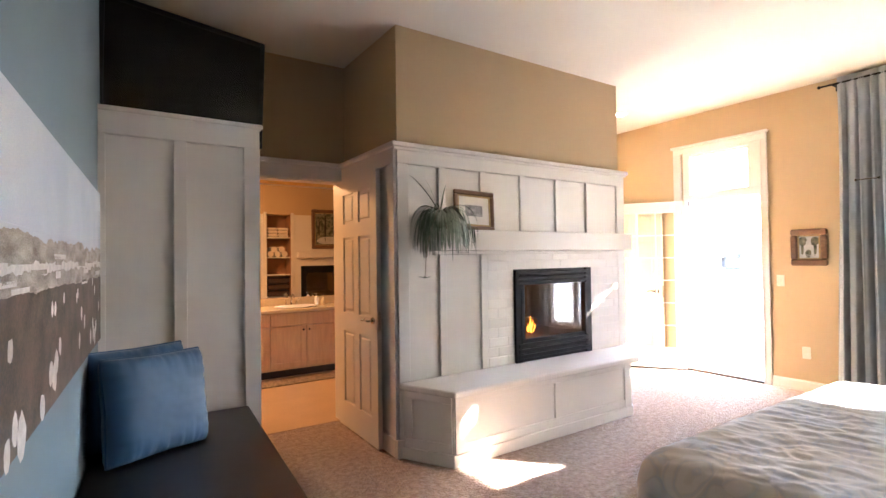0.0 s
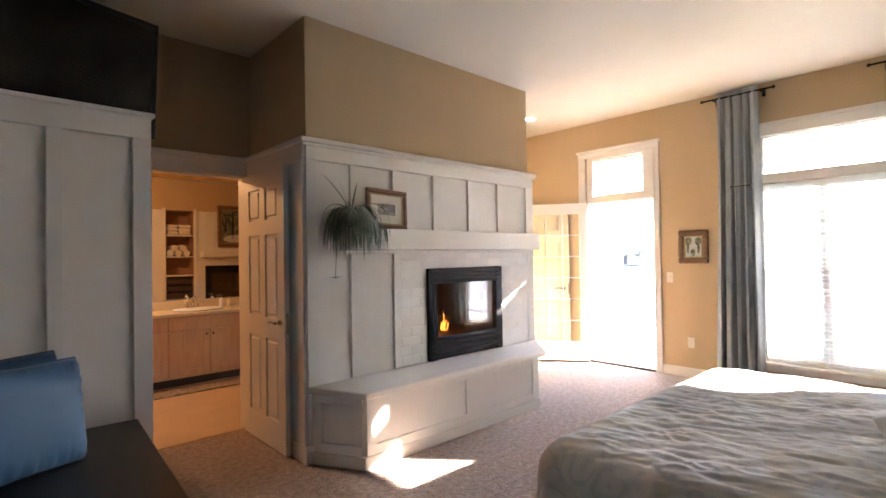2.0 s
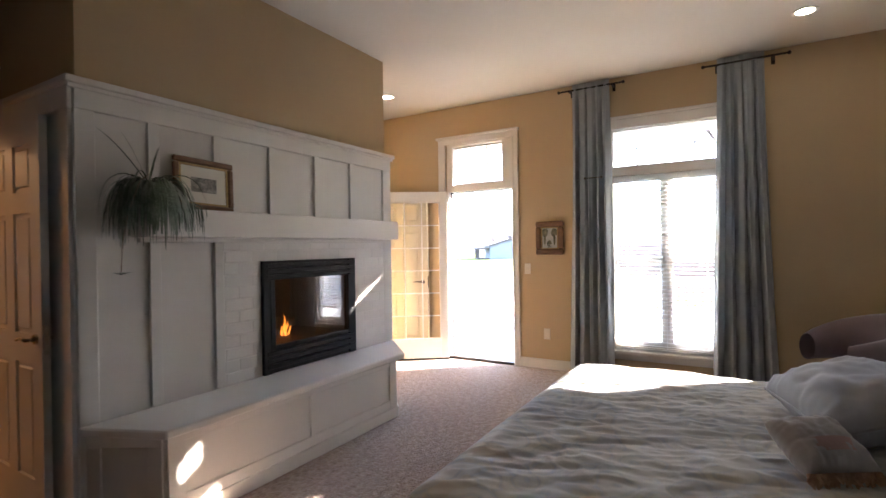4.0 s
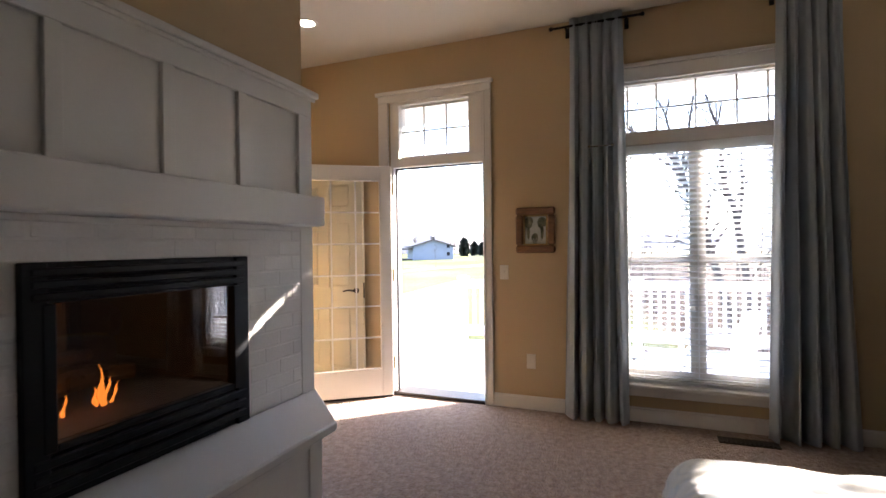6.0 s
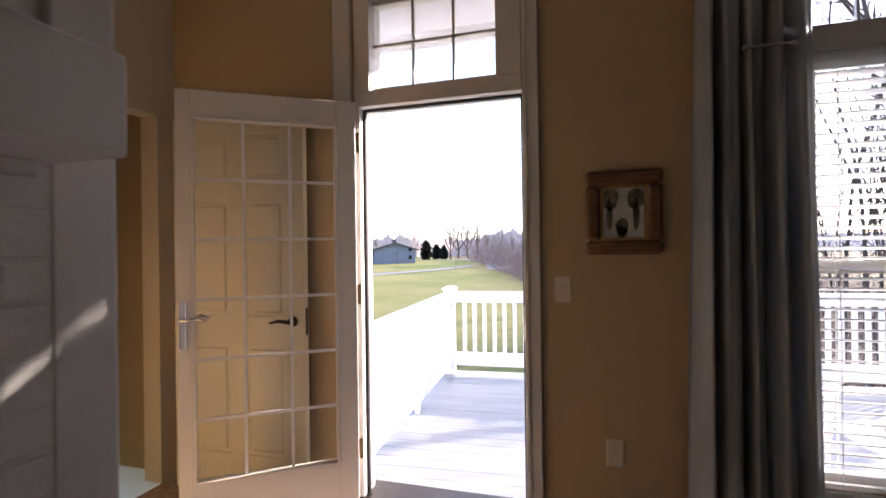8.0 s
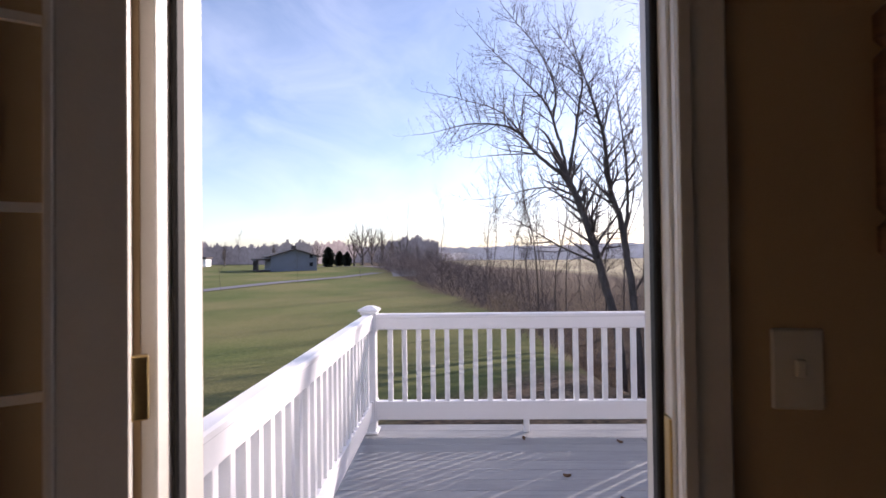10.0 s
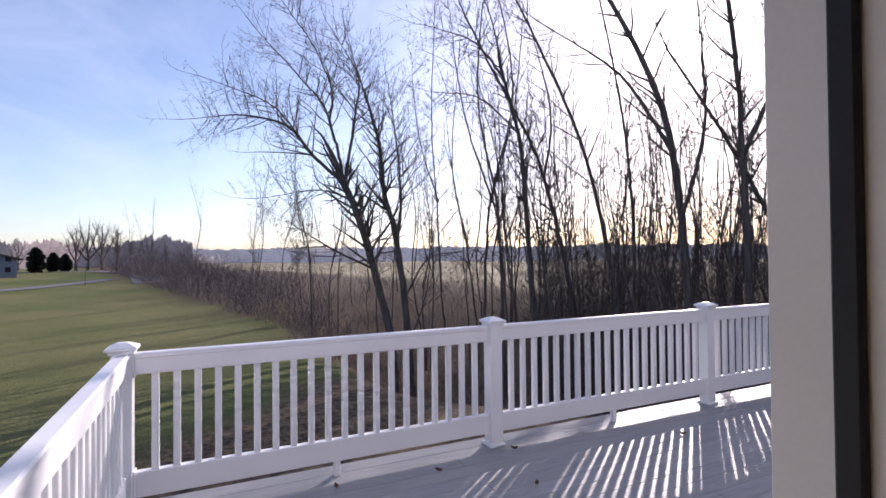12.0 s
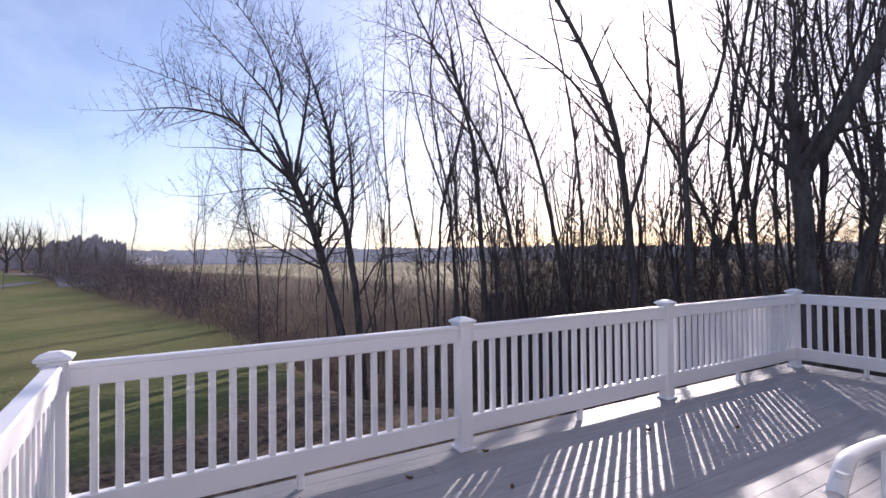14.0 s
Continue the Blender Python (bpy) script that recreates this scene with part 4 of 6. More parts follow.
framed("framed_painting", "small dark landscape painting in a carved walnut frame", Matrix.Translation((XW - 0.001, 2.495, 1.255)) @ Matrix.Rotation(radians(-90), 4, "Z"), 0.315, 0.365, 0.062, 0.035, FRAMEWOOD, SNOWPAINT,
       spots=((-0.085, 0.085, 0.075, 0.12, SNOWPAINT), (-0.07, -0.045, 0.10, 0.25, DIMPAINT), (0.04, 0.065, 0.10, 0.26, DIMPAINT), (-0.09, -0.02, 0.20, 0.29, DIMPAINT), (0.015, 0.09, 0.20, 0.285, DIMPAINT), (-0.03, 0.02, 0.08, 0.16, DIMPAINT)))
framed("framed_print", "walnut framed grey print with a white mat on the mantel", Matrix.Translation((2.855, 3.425, 1.587)) @ Matrix.Rotation(radians(2), 4, "Y") @ Matrix.Rotation(radians(-4), 4, "X"), 0.38, 0.305, 0.035, 0.025, FRAMEWOOD, ENGRAVING, 0.075)

# recessed ceiling lamps
for x, y in ((5.58, 0.29), (5.54, 4.09)):
    cl = thing("ceiling_light", "small lit recessed ceiling light with a white trim ring", "ceiling light", (x, y, H), "recessed ceiling lights")
    bm = bmesh.new()
    for i in range(24):
        a0, a1 = i * math.tau / 24, (i + 1) * math.tau / 24
        q = [(r, a, z) for r, a, z in ((0.058, a0, H - 0.004), (0.085, a0, H - 0.006), (0.085, a1, H - 0.006), (0.058, a1, H - 0.004))]
        bm.faces.new([bm.verts.new((x + r * math.cos(a), y + r * math.sin(a), z)) for r, a, z in q])
        q = [(r, a, z) for r, a, z in ((0.085, a0, H - 0.006), (0.085, a0, H), (0.085, a1, H), (0.085, a1, H - 0.006))]
        bm.faces.new([bm.verts.new((x + r * math.cos(a), y + r * math.sin(a), z)) for r, a, z in q])
    part("trim_ring", bm, WHITE, cl)
    part("lens", lathe([(0.058, 0), (0.058, 0.003)], x, y, H - 0.0035, 24), LED, cl)


# ---- bed ----
def drape(x0, x1, y0, y1, top, r, hang, wrinkle, seed, nu=120, nv=110):
    """A cloth laid over a mattress: flat on top, rounded over three edges, hanging down."""
    def fn(u, v):
        X = x0 - hang + u * (x1 - x0 + 2 * hang)
        Y = y0 + v * (y1 - y0 + hang)
        dx = x0 - X if X < x0 else (X - x1 if X > x1 else 0.0)
        dy = max(0.0, Y - y1)
        e = math.hypot(dx, dy)
        cx, cy = min(max(X, x0), x1), min(Y, y1)
        la, lb = 0.30 * X - 0.95 * Y, 0.95 * X + 0.30 * Y
        n1 = noise.noise(Vector((la * 2.4 + seed, lb * 6.5, 0.3)))
        n2 = noise.noise(Vector((la * 5.5 + n1, lb * 15 + seed, 1.7)))
        n3 = noise.noise(Vector((la * 12 + 2 * n1, lb * 30, 4.1 + seed)))
        n4 = 1 - 2 * abs(noise.noise(Vector((la * 4.2 + 0.8 * n1, lb * 11 + seed * 3 + 0.6 * n1, 8.2))))
        n5 = 1 - 2 * abs(noise.noise(Vector((la * 8 + n2, lb * 22 + 0.8 * n1, 3.6 + seed))))
        bumpz = wrinkle * (0.8 * n1 + 0.6 * n2 + 0.35 * n3 + 0.55 * n4 + 0.4 * n5)
        if e <= 0:
            return (cx, cy, top + bumpz)
        sx, sy = (math.copysign(dx, X - cx) / e if dx else 0.0), dy / e
        a = min(e / r, math.pi / 2)
        out = r * math.sin(a)
        down = r * (1 - math.cos(a))
        if e > r * math.pi / 2:
            rest = e - r * math.pi / 2
            down += rest
            along = X if dy > dx else Y
            out += 0.022 * math.sin(along * 9 + seed) * min(1, rest * 3) + rest * 0.05 + 0.012 * n2
        return (cx + sx * out, cy + sy * out, max(0.03, top - down + bumpz * max(0, 1 - e / r)))
    return grid_mesh(nu, nv, fn)


bed = thing("bed", "king bed with mattress on a low base", "bed", (3.25, 0.5, 0))
part("base", boxes((2.36, 4.14, -0.50, 1.52, 0.03, 0.30), bevel=0.02), DARKWOOD, bed)
part("mattress", boxes((2.34, 4.16, -0.52, 1.545, 0.30, 0.595), bevel=0.05), MATTRESS, bed)
part("headboard", boxes((2.26, 4.24, -0.60, -0.53, 0.0, 1.05), bevel=0.02), DARKWOOD, bed)
quilt = solid("paisley_quilt", drape(2.37, 4.13, -0.50, 1.53, 0.625, 0.13, 0.55, 0.0145, 2.0, 330, 300), QUILT, "rumpled grey and blue paisley quilt spread over the bed", "quilt", smooth=True)
mod = quilt.modifiers.new("thickness", "SOLIDIFY")
mod.thickness, mod.offset = 0.012, -1


def pillow_bm(w, h, d, m, pinch=0.10, seed=0, n=40, puff=3.4, gather=0.0):
    def side(sg):
        def fn(u, v):
            a, b = u * 2 - 1, v * 2 - 1
            edge = max(0.0, (1 - abs(a) ** puff) * (1 - abs(b) ** puff))
            t = edge ** 0.45
            px = a * w / 2 * (1 - pinch * (1 - abs(b)) * 0.35 * abs(a)) * (1 - 0.0 * b)
            py = b * h / 2 * (1 - pinch * (1 - abs(a)) * 0.35 * abs(b))
            wr = noise.noise(Vector((a * 2.2 + seed, b * 2.2, sg * 3 + seed))) * 0.10 + noise.noise(Vector((a * 6 + seed, b * 6, sg * 5))) * 0.04
            crease = 0.5 * (1 - t) * noise.noise(Vector((a * 7, b * 2.5, seed))) + 0.4 * (1 - t) * noise.noise(Vector((a * 2.5, b * 7, seed + 4))) + 0.05 * noise.noise(Vector((a * 5 + seed, b * 4, 1)))
            if gather:
                near_b, near_a = math.exp((abs(b) - 1) / 0.16), math.exp((abs(a) - 1) / 0.16)
                wr *= 0.35
                crease = gather * (near_b * noise.noise(Vector((a * 6.5 + seed, b * 1.2, sg))) + near_a * noise.noise(Vector((a * 1.2, b * 6.5, seed + sg)))
                                   + 0.5 * near_b * noise.noise(Vector((a * 13 + 2 * seed, b * 2, sg))))
            return m @ Vector((px, py, sg * (d / 2) * t * (1 + wr + crease)))
        return fn
    bm = grid_mesh(n, n, side(1))
    other = grid_mesh(n, n, side(-1))
    bmesh.ops.reverse_faces(other, faces=other.faces)
    tmp = bpy.data.meshes.new("tmp")
    other.to_mesh(tmp)
    other.free()
    bm.from_mesh(tmp)
    bpy.data.meshes.remove(tmp)
    bmesh.ops.remove_doubles(bm, verts=bm.verts, dist=0.0008)
    return bm


def piping_bm(w, h, m, r, pinch=0.10):
    pts = []
    for k in range(72):
        s = k / 72 * 4
        e, f = int(s), (s - int(s)) * 2 - 1
        a, b = ((f, -1), (1, f), (-f, 1), (-1, -f))[e]
        pts.append(m @ Vector((a * w / 2 * (1 - pinch * (1 - abs(b)) * 0.35 * abs(a)), b * h / 2 * (1 - pinch * (1 - abs(a)) * 0.35 * abs(b)), 0)))
    bm = bmesh.new()
    for p, q in zip(pts, pts[1:] + pts[:1]):
        add_tube(bm, p, q, r, r, 6, False)
    return bm


def pillow(name, label, mat, w, h, d, m, seed=0, pipe=None, group="", puff=3.4, gather=0.0):
    th = thing(name, label, "pillow", m.translation, group)
    part("cover", pillow_bm(w, h, d, m, seed=seed, n=64 if gather else 40, puff=puff, gather=gather), mat, th, "", True)
    part("piping", piping_bm(w, h, m, 0.006), pipe or mat, th)
    return th


pillow("bed_pillow", "plump grey linen pillow leaning on the bed", PILLOWGREY, 0.60, 0.42, 0.22, pose(3.50, 0.36, 0.755, -16, 0, 16), 1)
pillow("bed_pillow", "grey linen pillow at the bed's edge", PILLOWGREY, 0.62, 0.46, 0.24, pose(3.02, 0.12, 0.80, -44, 0, -8), 2)
pillow("bed_pillow", "dark taupe sham pillow against the headboard", PILLOWDARK, 0.72, 0.48, 0.18, pose(3.20, -0.28, 0.82, -48, 0, 2), 3)
pillow("bed_pillow", "dark taupe sham pillow against the headboard", PILLOWDARK, 0.72, 0.48, 0.18, pose(3.78, -0.26, 0.82, -46, 0, -3), 4)
fr = thing("throw_pillow", "small striped throw pillow with an apricot fringe", "pillow", (2.98, 0.50, 0.70))
fm = pose(3.03, 0.52, 0.705, 24, 0, -58) @ Matrix.Scale(0.86, 4)
part("cover", pillow_bm(0.26, 0.25, 0.14, fm, seed=5), PILLOWTAN, fr, "", True)
bm = bmesh.new()
for k in range(2):
    b = grid_mesh(24, 3, lambda u, v: fm @ Vector(((u * 2 - 1) * 0.118, -0.02 - 0.055 * v + 0.03 * k, 0.072 * (1 - abs(u * 2 - 1) ** 2.4) ** 0.45 * (1 - abs((-0.02 - 0.055 * v) / 0.125) ** 2.4) ** 0.45 + 0.004)))
    tmp = bpy.data.meshes.new("tmp")
    b.to_mesh(tmp)
    b.free()
    if k == 0:
        bm.from_mesh(tmp)
    bpy.data.meshes.remove(tmp)
part("stripe", bm, ROSE, fr, "rose ribbed stripe", True)
bm = bmesh.new()
rnd = random.Random(11)
for k in range(150):
    x = (k / 149 * 2 - 1) * 0.128
    p = fm @ Vector((x, -0.122, 0.0))
    q = p + Vector((-0.028 + rnd.uniform(-0.012, 0.012), rnd.uniform(-0.02, 0.012), -0.018 + rnd.uniform(-0.012, 0.012)))
    add_tube(bm, p, q, 0.006, 0.003, 4)
part("fringe", bm, FRINGE, fr, "apricot fringe")

# round-backed chair beyond the bed
ch = thing("tub_chair", "mauve upholstered round-backed chair beyond the bed", "chair", (5.55, 0.0, 0))
part("seat", lathe([(0.30, 0.14), (0.33, 0.18), (0.34, 0.36), (0.31, 0.43), (0.20, 0.46), (0.02, 0.465)], 5.55, 0.0, 0.0, 28), MAUVE, ch, "", True)
bm = grid_mesh(30, 14, lambda u, v: (5.55 + (0.335 + 0.055 * math.sin(v * math.tau)) * math.cos(radians(-200 + u * 260)), 0.0 + (0.335 + 0.055 * math.sin(v * math.tau)) * math.sin(radians(-200 + u * 260)),
                                      0.46 + (0.10 + 0.09 * math.sin(u * math.pi)) * (1 - math.cos(v * math.tau)) ))
part("back", bm, MAUVE, ch, "", True)
for a in (45, 135, 225, 315):
    part("leg", tube((5.55 + 0.24 * math.cos(radians(a)), 0.24 * math.sin(radians(a)), 0.15), (5.55 + 0.26 * math.cos(radians(a)), 0.26 * math.sin(radians(a)), 0.0), 0.022, 0.015), DARKWOOD, ch)

# ---- beside the blue wall ----
chest = thing("low_chest", "espresso wood low chest along the blue wall", "chest", turn_left @ Vector((0.4, 0.2, 0)))


def on_blue(*rows, bevel=0.0):
    bm = bmesh.new()
    for r in rows:
        add_box(bm, *r, bevel=bevel, turn=turn_left)
    return bm


part("top", on_blue((0.012, 0.775, -0.95, 1.215, 0.445, 0.48), bevel=0.005), DARKWOOD, chest)
part("carcase", on_blue((0.02, 0.745, -0.92, 1.20, 0.06, 0.445), bevel=0.003), DARKWOOD, chest)
for k in range(3):
    d = part("drawer_front", on_blue((0.745, 0.762, -0.90 + k * 0.70, -0.22 + k * 0.70, 0.09, 0.42), bevel=0.004), DARKWOOD, chest)
    part("knob", on_blue((0.762, 0.785, -0.575 + k * 0.70, -0.545 + k * 0.70, 0.25, 0.28), bevel=0.008), CHROME, d)
for ly in (-0.9, 1.12):
    for lx in (0.04, 0.69):
        part("foot", on_blue((lx, lx + 0.05, ly, ly + 0.05, 0, 0.06), bevel=0.003), DARKWOOD, chest)
pillow("throw_pillow", "blue satin box cushion standing on the dark chest", SATIN, 0.47, 0.47, 0.21, Matrix.Translation((0.735, 3.165, 0.705)) @ Matrix.Rotation(radians(27), 4, "Z") @ Matrix.Rotation(radians(80), 4, "X") @ Matrix.Rotation(radians(-2), 4, "Z"), 7, group="blue cushions", puff=6.0, gather=0.28)
pillow("throw_pillow", "blue satin box cushion leaning behind another cushion", SATIN, 0.47, 0.47, 0.20, Matrix.Translation((0.665, 3.36, 0.715)) @ Matrix.Rotation(radians(20), 4, "Z") @ Matrix.Rotation(radians(78), 4, "X"), 9, group="blue cushions", puff=6.0, gather=0.28)

art = thing("canvas_painting", "long unframed canvas of a cotton field under pale sky", "painting", turn_left @ Vector((0.02, 0, 1.0)))
part("canvas", on_blue((0.002, 0.032, -1.05, 0.97, 1.00, 1.73), bevel=0.002), SKYPAINT, art)
part("painted_sky", on_blue((0.032, 0.0332, -1.05, 0.97, 1.46, 1.73)), SKYPAINT, art)


def painted_band(name, lx, z0, z1, rough_edge, mat, seed):
    def fn(u, v):
        ly = -1.05 + 2.02 * u
        top = z1 + rough_edge * (noise.noise(Vector((ly * 3.1, seed, 0))) + 0.6 * noise.noise(Vector((ly * 11, seed, 2))) + 0.35 * noise.noise(Vector((ly * 37, seed, 5))))
        return turn_left @ Vector((lx, ly, z0 + (top - z0) * v))
    part(name, grid_mesh(160, 2, fn), mat, art)


painted_band("painted_hill", 0.0336, 1.26, 1.445, 0.022, HILLPAINT, 1.0)
painted_band("painted_scrub", 0.0339, 1.22, 1.385, 0.018, BOLLPAINT, 4.0)
painted_band("painted_scrub", 0.0342, 1.20, 1.362, 0.020, HILLPAINT, 7.0)
painted_band("painted_field", 0.0346, 1.00, 1.315, 0.014, FIELDPAINT, 11.0)
rnd = random.Random(4)
for k in range(26):
    ly, z = rnd.uniform(-0.98, 0.92), 1.02 + 0.28 * rnd.random() ** 1.5
    r = 0.012 + 0.035 * (1.34 - z) / 0.34 * rnd.uniform(0.5, 1)
    bm = bmesh.new()
    bmesh.ops.create_circle(bm, cap_ends=True, radius=r, segments=9)
    for v in bm.verts:
        v.co = turn_left @ Vector((0.0352, ly + v.co.x * rnd.uniform(0.75, 1), z + v.co.y * rnd.uniform(0.9, 1.3)))
    part("painted_boll", bm, BOLLPAINT, art)
rnd = random.Random(6)
for k in range(22):
    ly, z = rnd.uniform(-1.0, 0.75), rnd.uniform(1.30, 1.40)
    part("painted_tuft", on_blue((0.0347, 0.0350, ly, ly + rnd.uniform(0.06, 0.22), z, z + rnd.uniform(0.008, 0.02))), BOLLPAINT if k % 2 else HILLPAINT, art)

# television behind the pier's cap
tvm = Matrix.Translation((0.475, 3.88, 2.2)) @ Matrix.Rotation(math.atan2(0.27, 0.99), 4, "Z") @ Matrix.Rotation(radians(4), 4, "X")
tv = thing("television", "black flat television angled high above the panelled pier", "television", (0.97, 4.05, 2.2))


def on_tv(*rows, bevel=0.0):
    bm = bmesh.new()
    for r in rows:
        add_box(bm, *r, bevel=bevel, turn=tvm)
    return bm


TW, TH = 1.03, 0.76
part("housing", on_tv((0, TW, 0.004, 0.06, 0, TH), bevel=0.006), PLASTIC, tv)
part("screen", on_tv((0.035, TW - 0.035, 0.0, 0.004, 0.07, TH - 0.035)), SCREEN, tv, "dark glossy screen")
part("bezel", on_tv((0, 0.035, -0.004, 0.004, 0, TH), (TW - 0.035, TW, -0.004, 0.004, 0, TH), (0.035, TW - 0.035, -0.004, 0.004, TH - 0.035, TH), (0.035, TW - 0.035, -0.004, 0.004, 0, 0.07), bevel=0.003), PLASTIC, tv)
part("maker_plate", on_tv((0.49, 0.54, -0.0055, -0.004, 0.042, 0.050)), SILVER, tv)
part("power_light", on_tv((0.508, 0.522, -0.0055, -0.004, 0.020, 0.034)), SILVER, tv)
part("bracket", boxes((0.90, 1.00, 4.10, 4.449, 2.45, 2.65), (0.80, 1.10, 4.42, 4.449, 2.35, 2.75), bevel=0.004), BLACK, tv)

# ---- spider plant on the mantel ----
plant = thing("spider_plant", "trailing spider plant in a terracotta pot on the mantel", "plant", (2.53, 3.365, 1.585))
part("pot", lathe([(0.042, 0.0), (0.045, 0.004), (0.060, 0.095), (0.066, 0.097), (0.067, 0.115), (0.058, 0.116), (0.056, 0.10)], 2.53, 3.365, 1.586, 20), POT, plant, "", True)
part("soil", lathe([(0.055, 0.0), (0.052, 0.006)], 2.53, 3.365, 1.675, 16), SOIL, plant)
rnd = random.Random(21)
lv, lf = [], []


def leaf_strip(p, az, rise, length, width, droop, n=9, low=1.40, lag=0.25):
    d = Vector((math.cos(az) * math.cos(rise), math.sin(az) * math.cos(rise), math.sin(rise)))
    across = Vector((-math.sin(az), math.cos(az), 0))
    step = length / n
    q = Vector(p)
    base = len(lv)
    for k in range(n + 1):
        t = k / n
        w = width * (0.55 + 0.9 * t if t < 0.35 else 0.87 * (1 - ((t - 0.35) / 0.65) ** 1.7)) / 1.0
        qq = Vector((q.x, min(q.y, 3.445), q.z))
        lv.append(qq - across * w / 2)
        lv.append(qq + Vector((0, 0, -w * 0.25)))
        lv.append(qq + across * w / 2)
        d = (d + Vector((0, 0, -droop * (lag + t)))).normalized()
        q += d * step
        if 2.44 < q.x < 4.6 and 3.27 < q.y and q.z < 1.6:
            q.y = 3.265
        q.z = max(q.z, low)
    for k in range(n):
        a = base + k * 3
        lf.append((a, a + 1, a + 4, a + 3))
        lf.append((a + 1, a + 2, a + 5, a + 4))


for k in range(250):
    az = rnd.uniform(0, math.tau)
    if math.sin(az) > 0.35 and rnd.random() < 0.6:
        az = -az
    r = rnd.uniform(0.0, 0.05)
    leaf_strip((2.51 + r * math.cos(az), 3.355 + r * math.sin(az), 1.69), az, rnd.uniform(0.25, 1.15), rnd.uniform(0.26, 0.47), rnd.uniform(0.009, 0.018), rnd.uniform(0.5, 0.95), 11, rnd.uniform(1.36, 1.50), 0.5)
for az, rise, ln in ((3.0, 1.0, 0.36), (2.5, 1.25, 0.30), (0.6, 1.2, 0.26)):
    leaf_strip((2.50, 3.35, 1.70), az, rise, ln, 0.014, 0.09)
ob = new("leaves", from_lists("leaves", [tuple(v - Vector((2.53, 3.365, 1.585))) for v in lv], lf, LEAF, True))
ob.parent = plant
bm = bmesh.new()
for a, b in (((2.45, 3.26, 1.74), (2.38, 3.20, 1.70)), ((2.38, 3.20, 1.70), (2.345, 3.24, 1.55)), ((2.345, 3.24, 1.55), (2.335, 3.28, 1.40)), ((2.335, 3.28, 1.40), (2.33, 3.29, 1.25))):
    add_tube(bm, a, b, 0.002, 0.002, 5, False)
part("runner", bm, PALEBRUSH, plant, "thin straw-coloured runner")
lv, lf = [], []
for k in range(9):
    leaf_strip((2.33, 3.29, 1.47), k * 0.7, 0.5, 0.05, 0.007, 0.2, 5)
bm = bmesh.new()
vs = [bm.verts.new(v + Vector((0, 0, -0.225))) for v in lv]
for q in lf:
    bm.faces.new([vs[i] for i in q])
part("plantlet", bm, LEAF, plant)

# ---- bathroom ----
def cabinet(x0, x1, doors, label):
    th = thing("vanity_cabinet", label, "cabinet", ((x0 + x1) / 2, 6.5, 0), "vanity cabinets")
    part("carcase", boxes((x0, x1, 6.27, 6.78, 0.10, 0.768)), MAPLE, th)
    part("toe_kick", boxes((x0, x1, 6.34, 6.76, 0.0, 0.10)), DARKWOOD, th)
    part("false_front", boxes((x0 + 0.006, x1 - 0.006, 6.25, 6.268, 0.615, 0.755), bevel=0.003), MAPLE, th)
    w = (x1 - x0) / doors
    for k in range(doors):
        a, b = x0 + k * w + 0.006, x0 + (k + 1) * w - 0.006
        d = part("cabinet_door", boxes((a, a + 0.06, 6.25, 6.268, 0.125, 0.605), (b - 0.06, b, 6.25, 6.268, 0.125, 0.605), (a + 0.06, b - 0.06, 6.25, 6.268, 0.125, 0.185), (a + 0.06, b - 0.06, 6.25, 6.268, 0.545, 0.605), (a + 0.06, b - 0.06, 6.257, 6.266, 0.185, 0.545)), MAPLE, th)
        kx = b - 0.03 if k == 0 and doors > 1 else (a + 0.03 if doors > 1 else b - 0.03)
        part("knob", lathe([(0.006, 0), (0.013, 0.012), (0.012, 0.02), (0.004, 0.024)], kx, 6.24, 0.545, 10), BRONZE, d)
    return th


cabinet(1.20, 2.045, 2, "maple vanity cabinet with shaker doors")
cabinet(2.045, 2.89, 2, "maple vanity cabinet below the sink")
cabinet(2.89, 3.70, 2, "maple vanity cabinet with shaker doors")
ct = thing("countertop", "cream vanity countertop with a backsplash", "countertop", (2.45, 6.5, 0.77))
part("slab", boxes((1.18, 3.72, 6.22, 6.797, 0.77, 0.808), bevel=0.006), COUNTER, ct)
part("backsplash", boxes((1.18, 3.72, 6.775, 6.797, 0.808, 0.90), bevel=0.004), COUNTER, ct)
sink = thing("sink", "oval white drop-in sink in the vanity top", "sink", (2.42, 6.5, 0.808))
bm = lathe([(0.20, 0.0), (0.235, 0.010), (0.225, 0.016), (0.20, 0.010), (0.17, 0.004), (0.10, 0.0025), (0.02, 0.002)], 0, 0, 0, 28)
for v in bm.verts:
    v.co = Vector((2.42 + v.co.x * 1.15, 6.48 + v.co.y * 0.82, 0.808 + v.co.z))
part("basin", bm, VINYL, sink, "", True)
tap = thing("faucet", "chrome two-handled faucet behind the sink", "faucet", (2.42, 6.70, 0.808))
part("base", boxes((2.34, 2.50, 6.68, 6.72, 0.808, 0.825), bevel=0.006), CHROME, tap)
bm = bmesh.new()
for a, b in (((2.42, 6.70, 0.825), (2.42, 6.69, 0.92)), ((2.42, 6.69, 0.92), (2.42, 6.64, 0.95)), ((2.42, 6.64, 0.95), (2.42, 6.58, 0.92))):
    add_tube(bm, a, b, 0.012, 0.011, 10)
part("spout", bm, CHROME, tap, "", True)
for x in (2.355, 2.485):
    bm = tube((x, 6.70, 0.825), (x, 6.70, 0.865), 0.013, 0.011)
    add_tube(bm, (x, 6.70, 0.865), (x + (0.04 if x > 2.42 else -0.04), 6.68, 0.895), 0.008, 0.006)
    part("handle", bm, CHROME, tap)
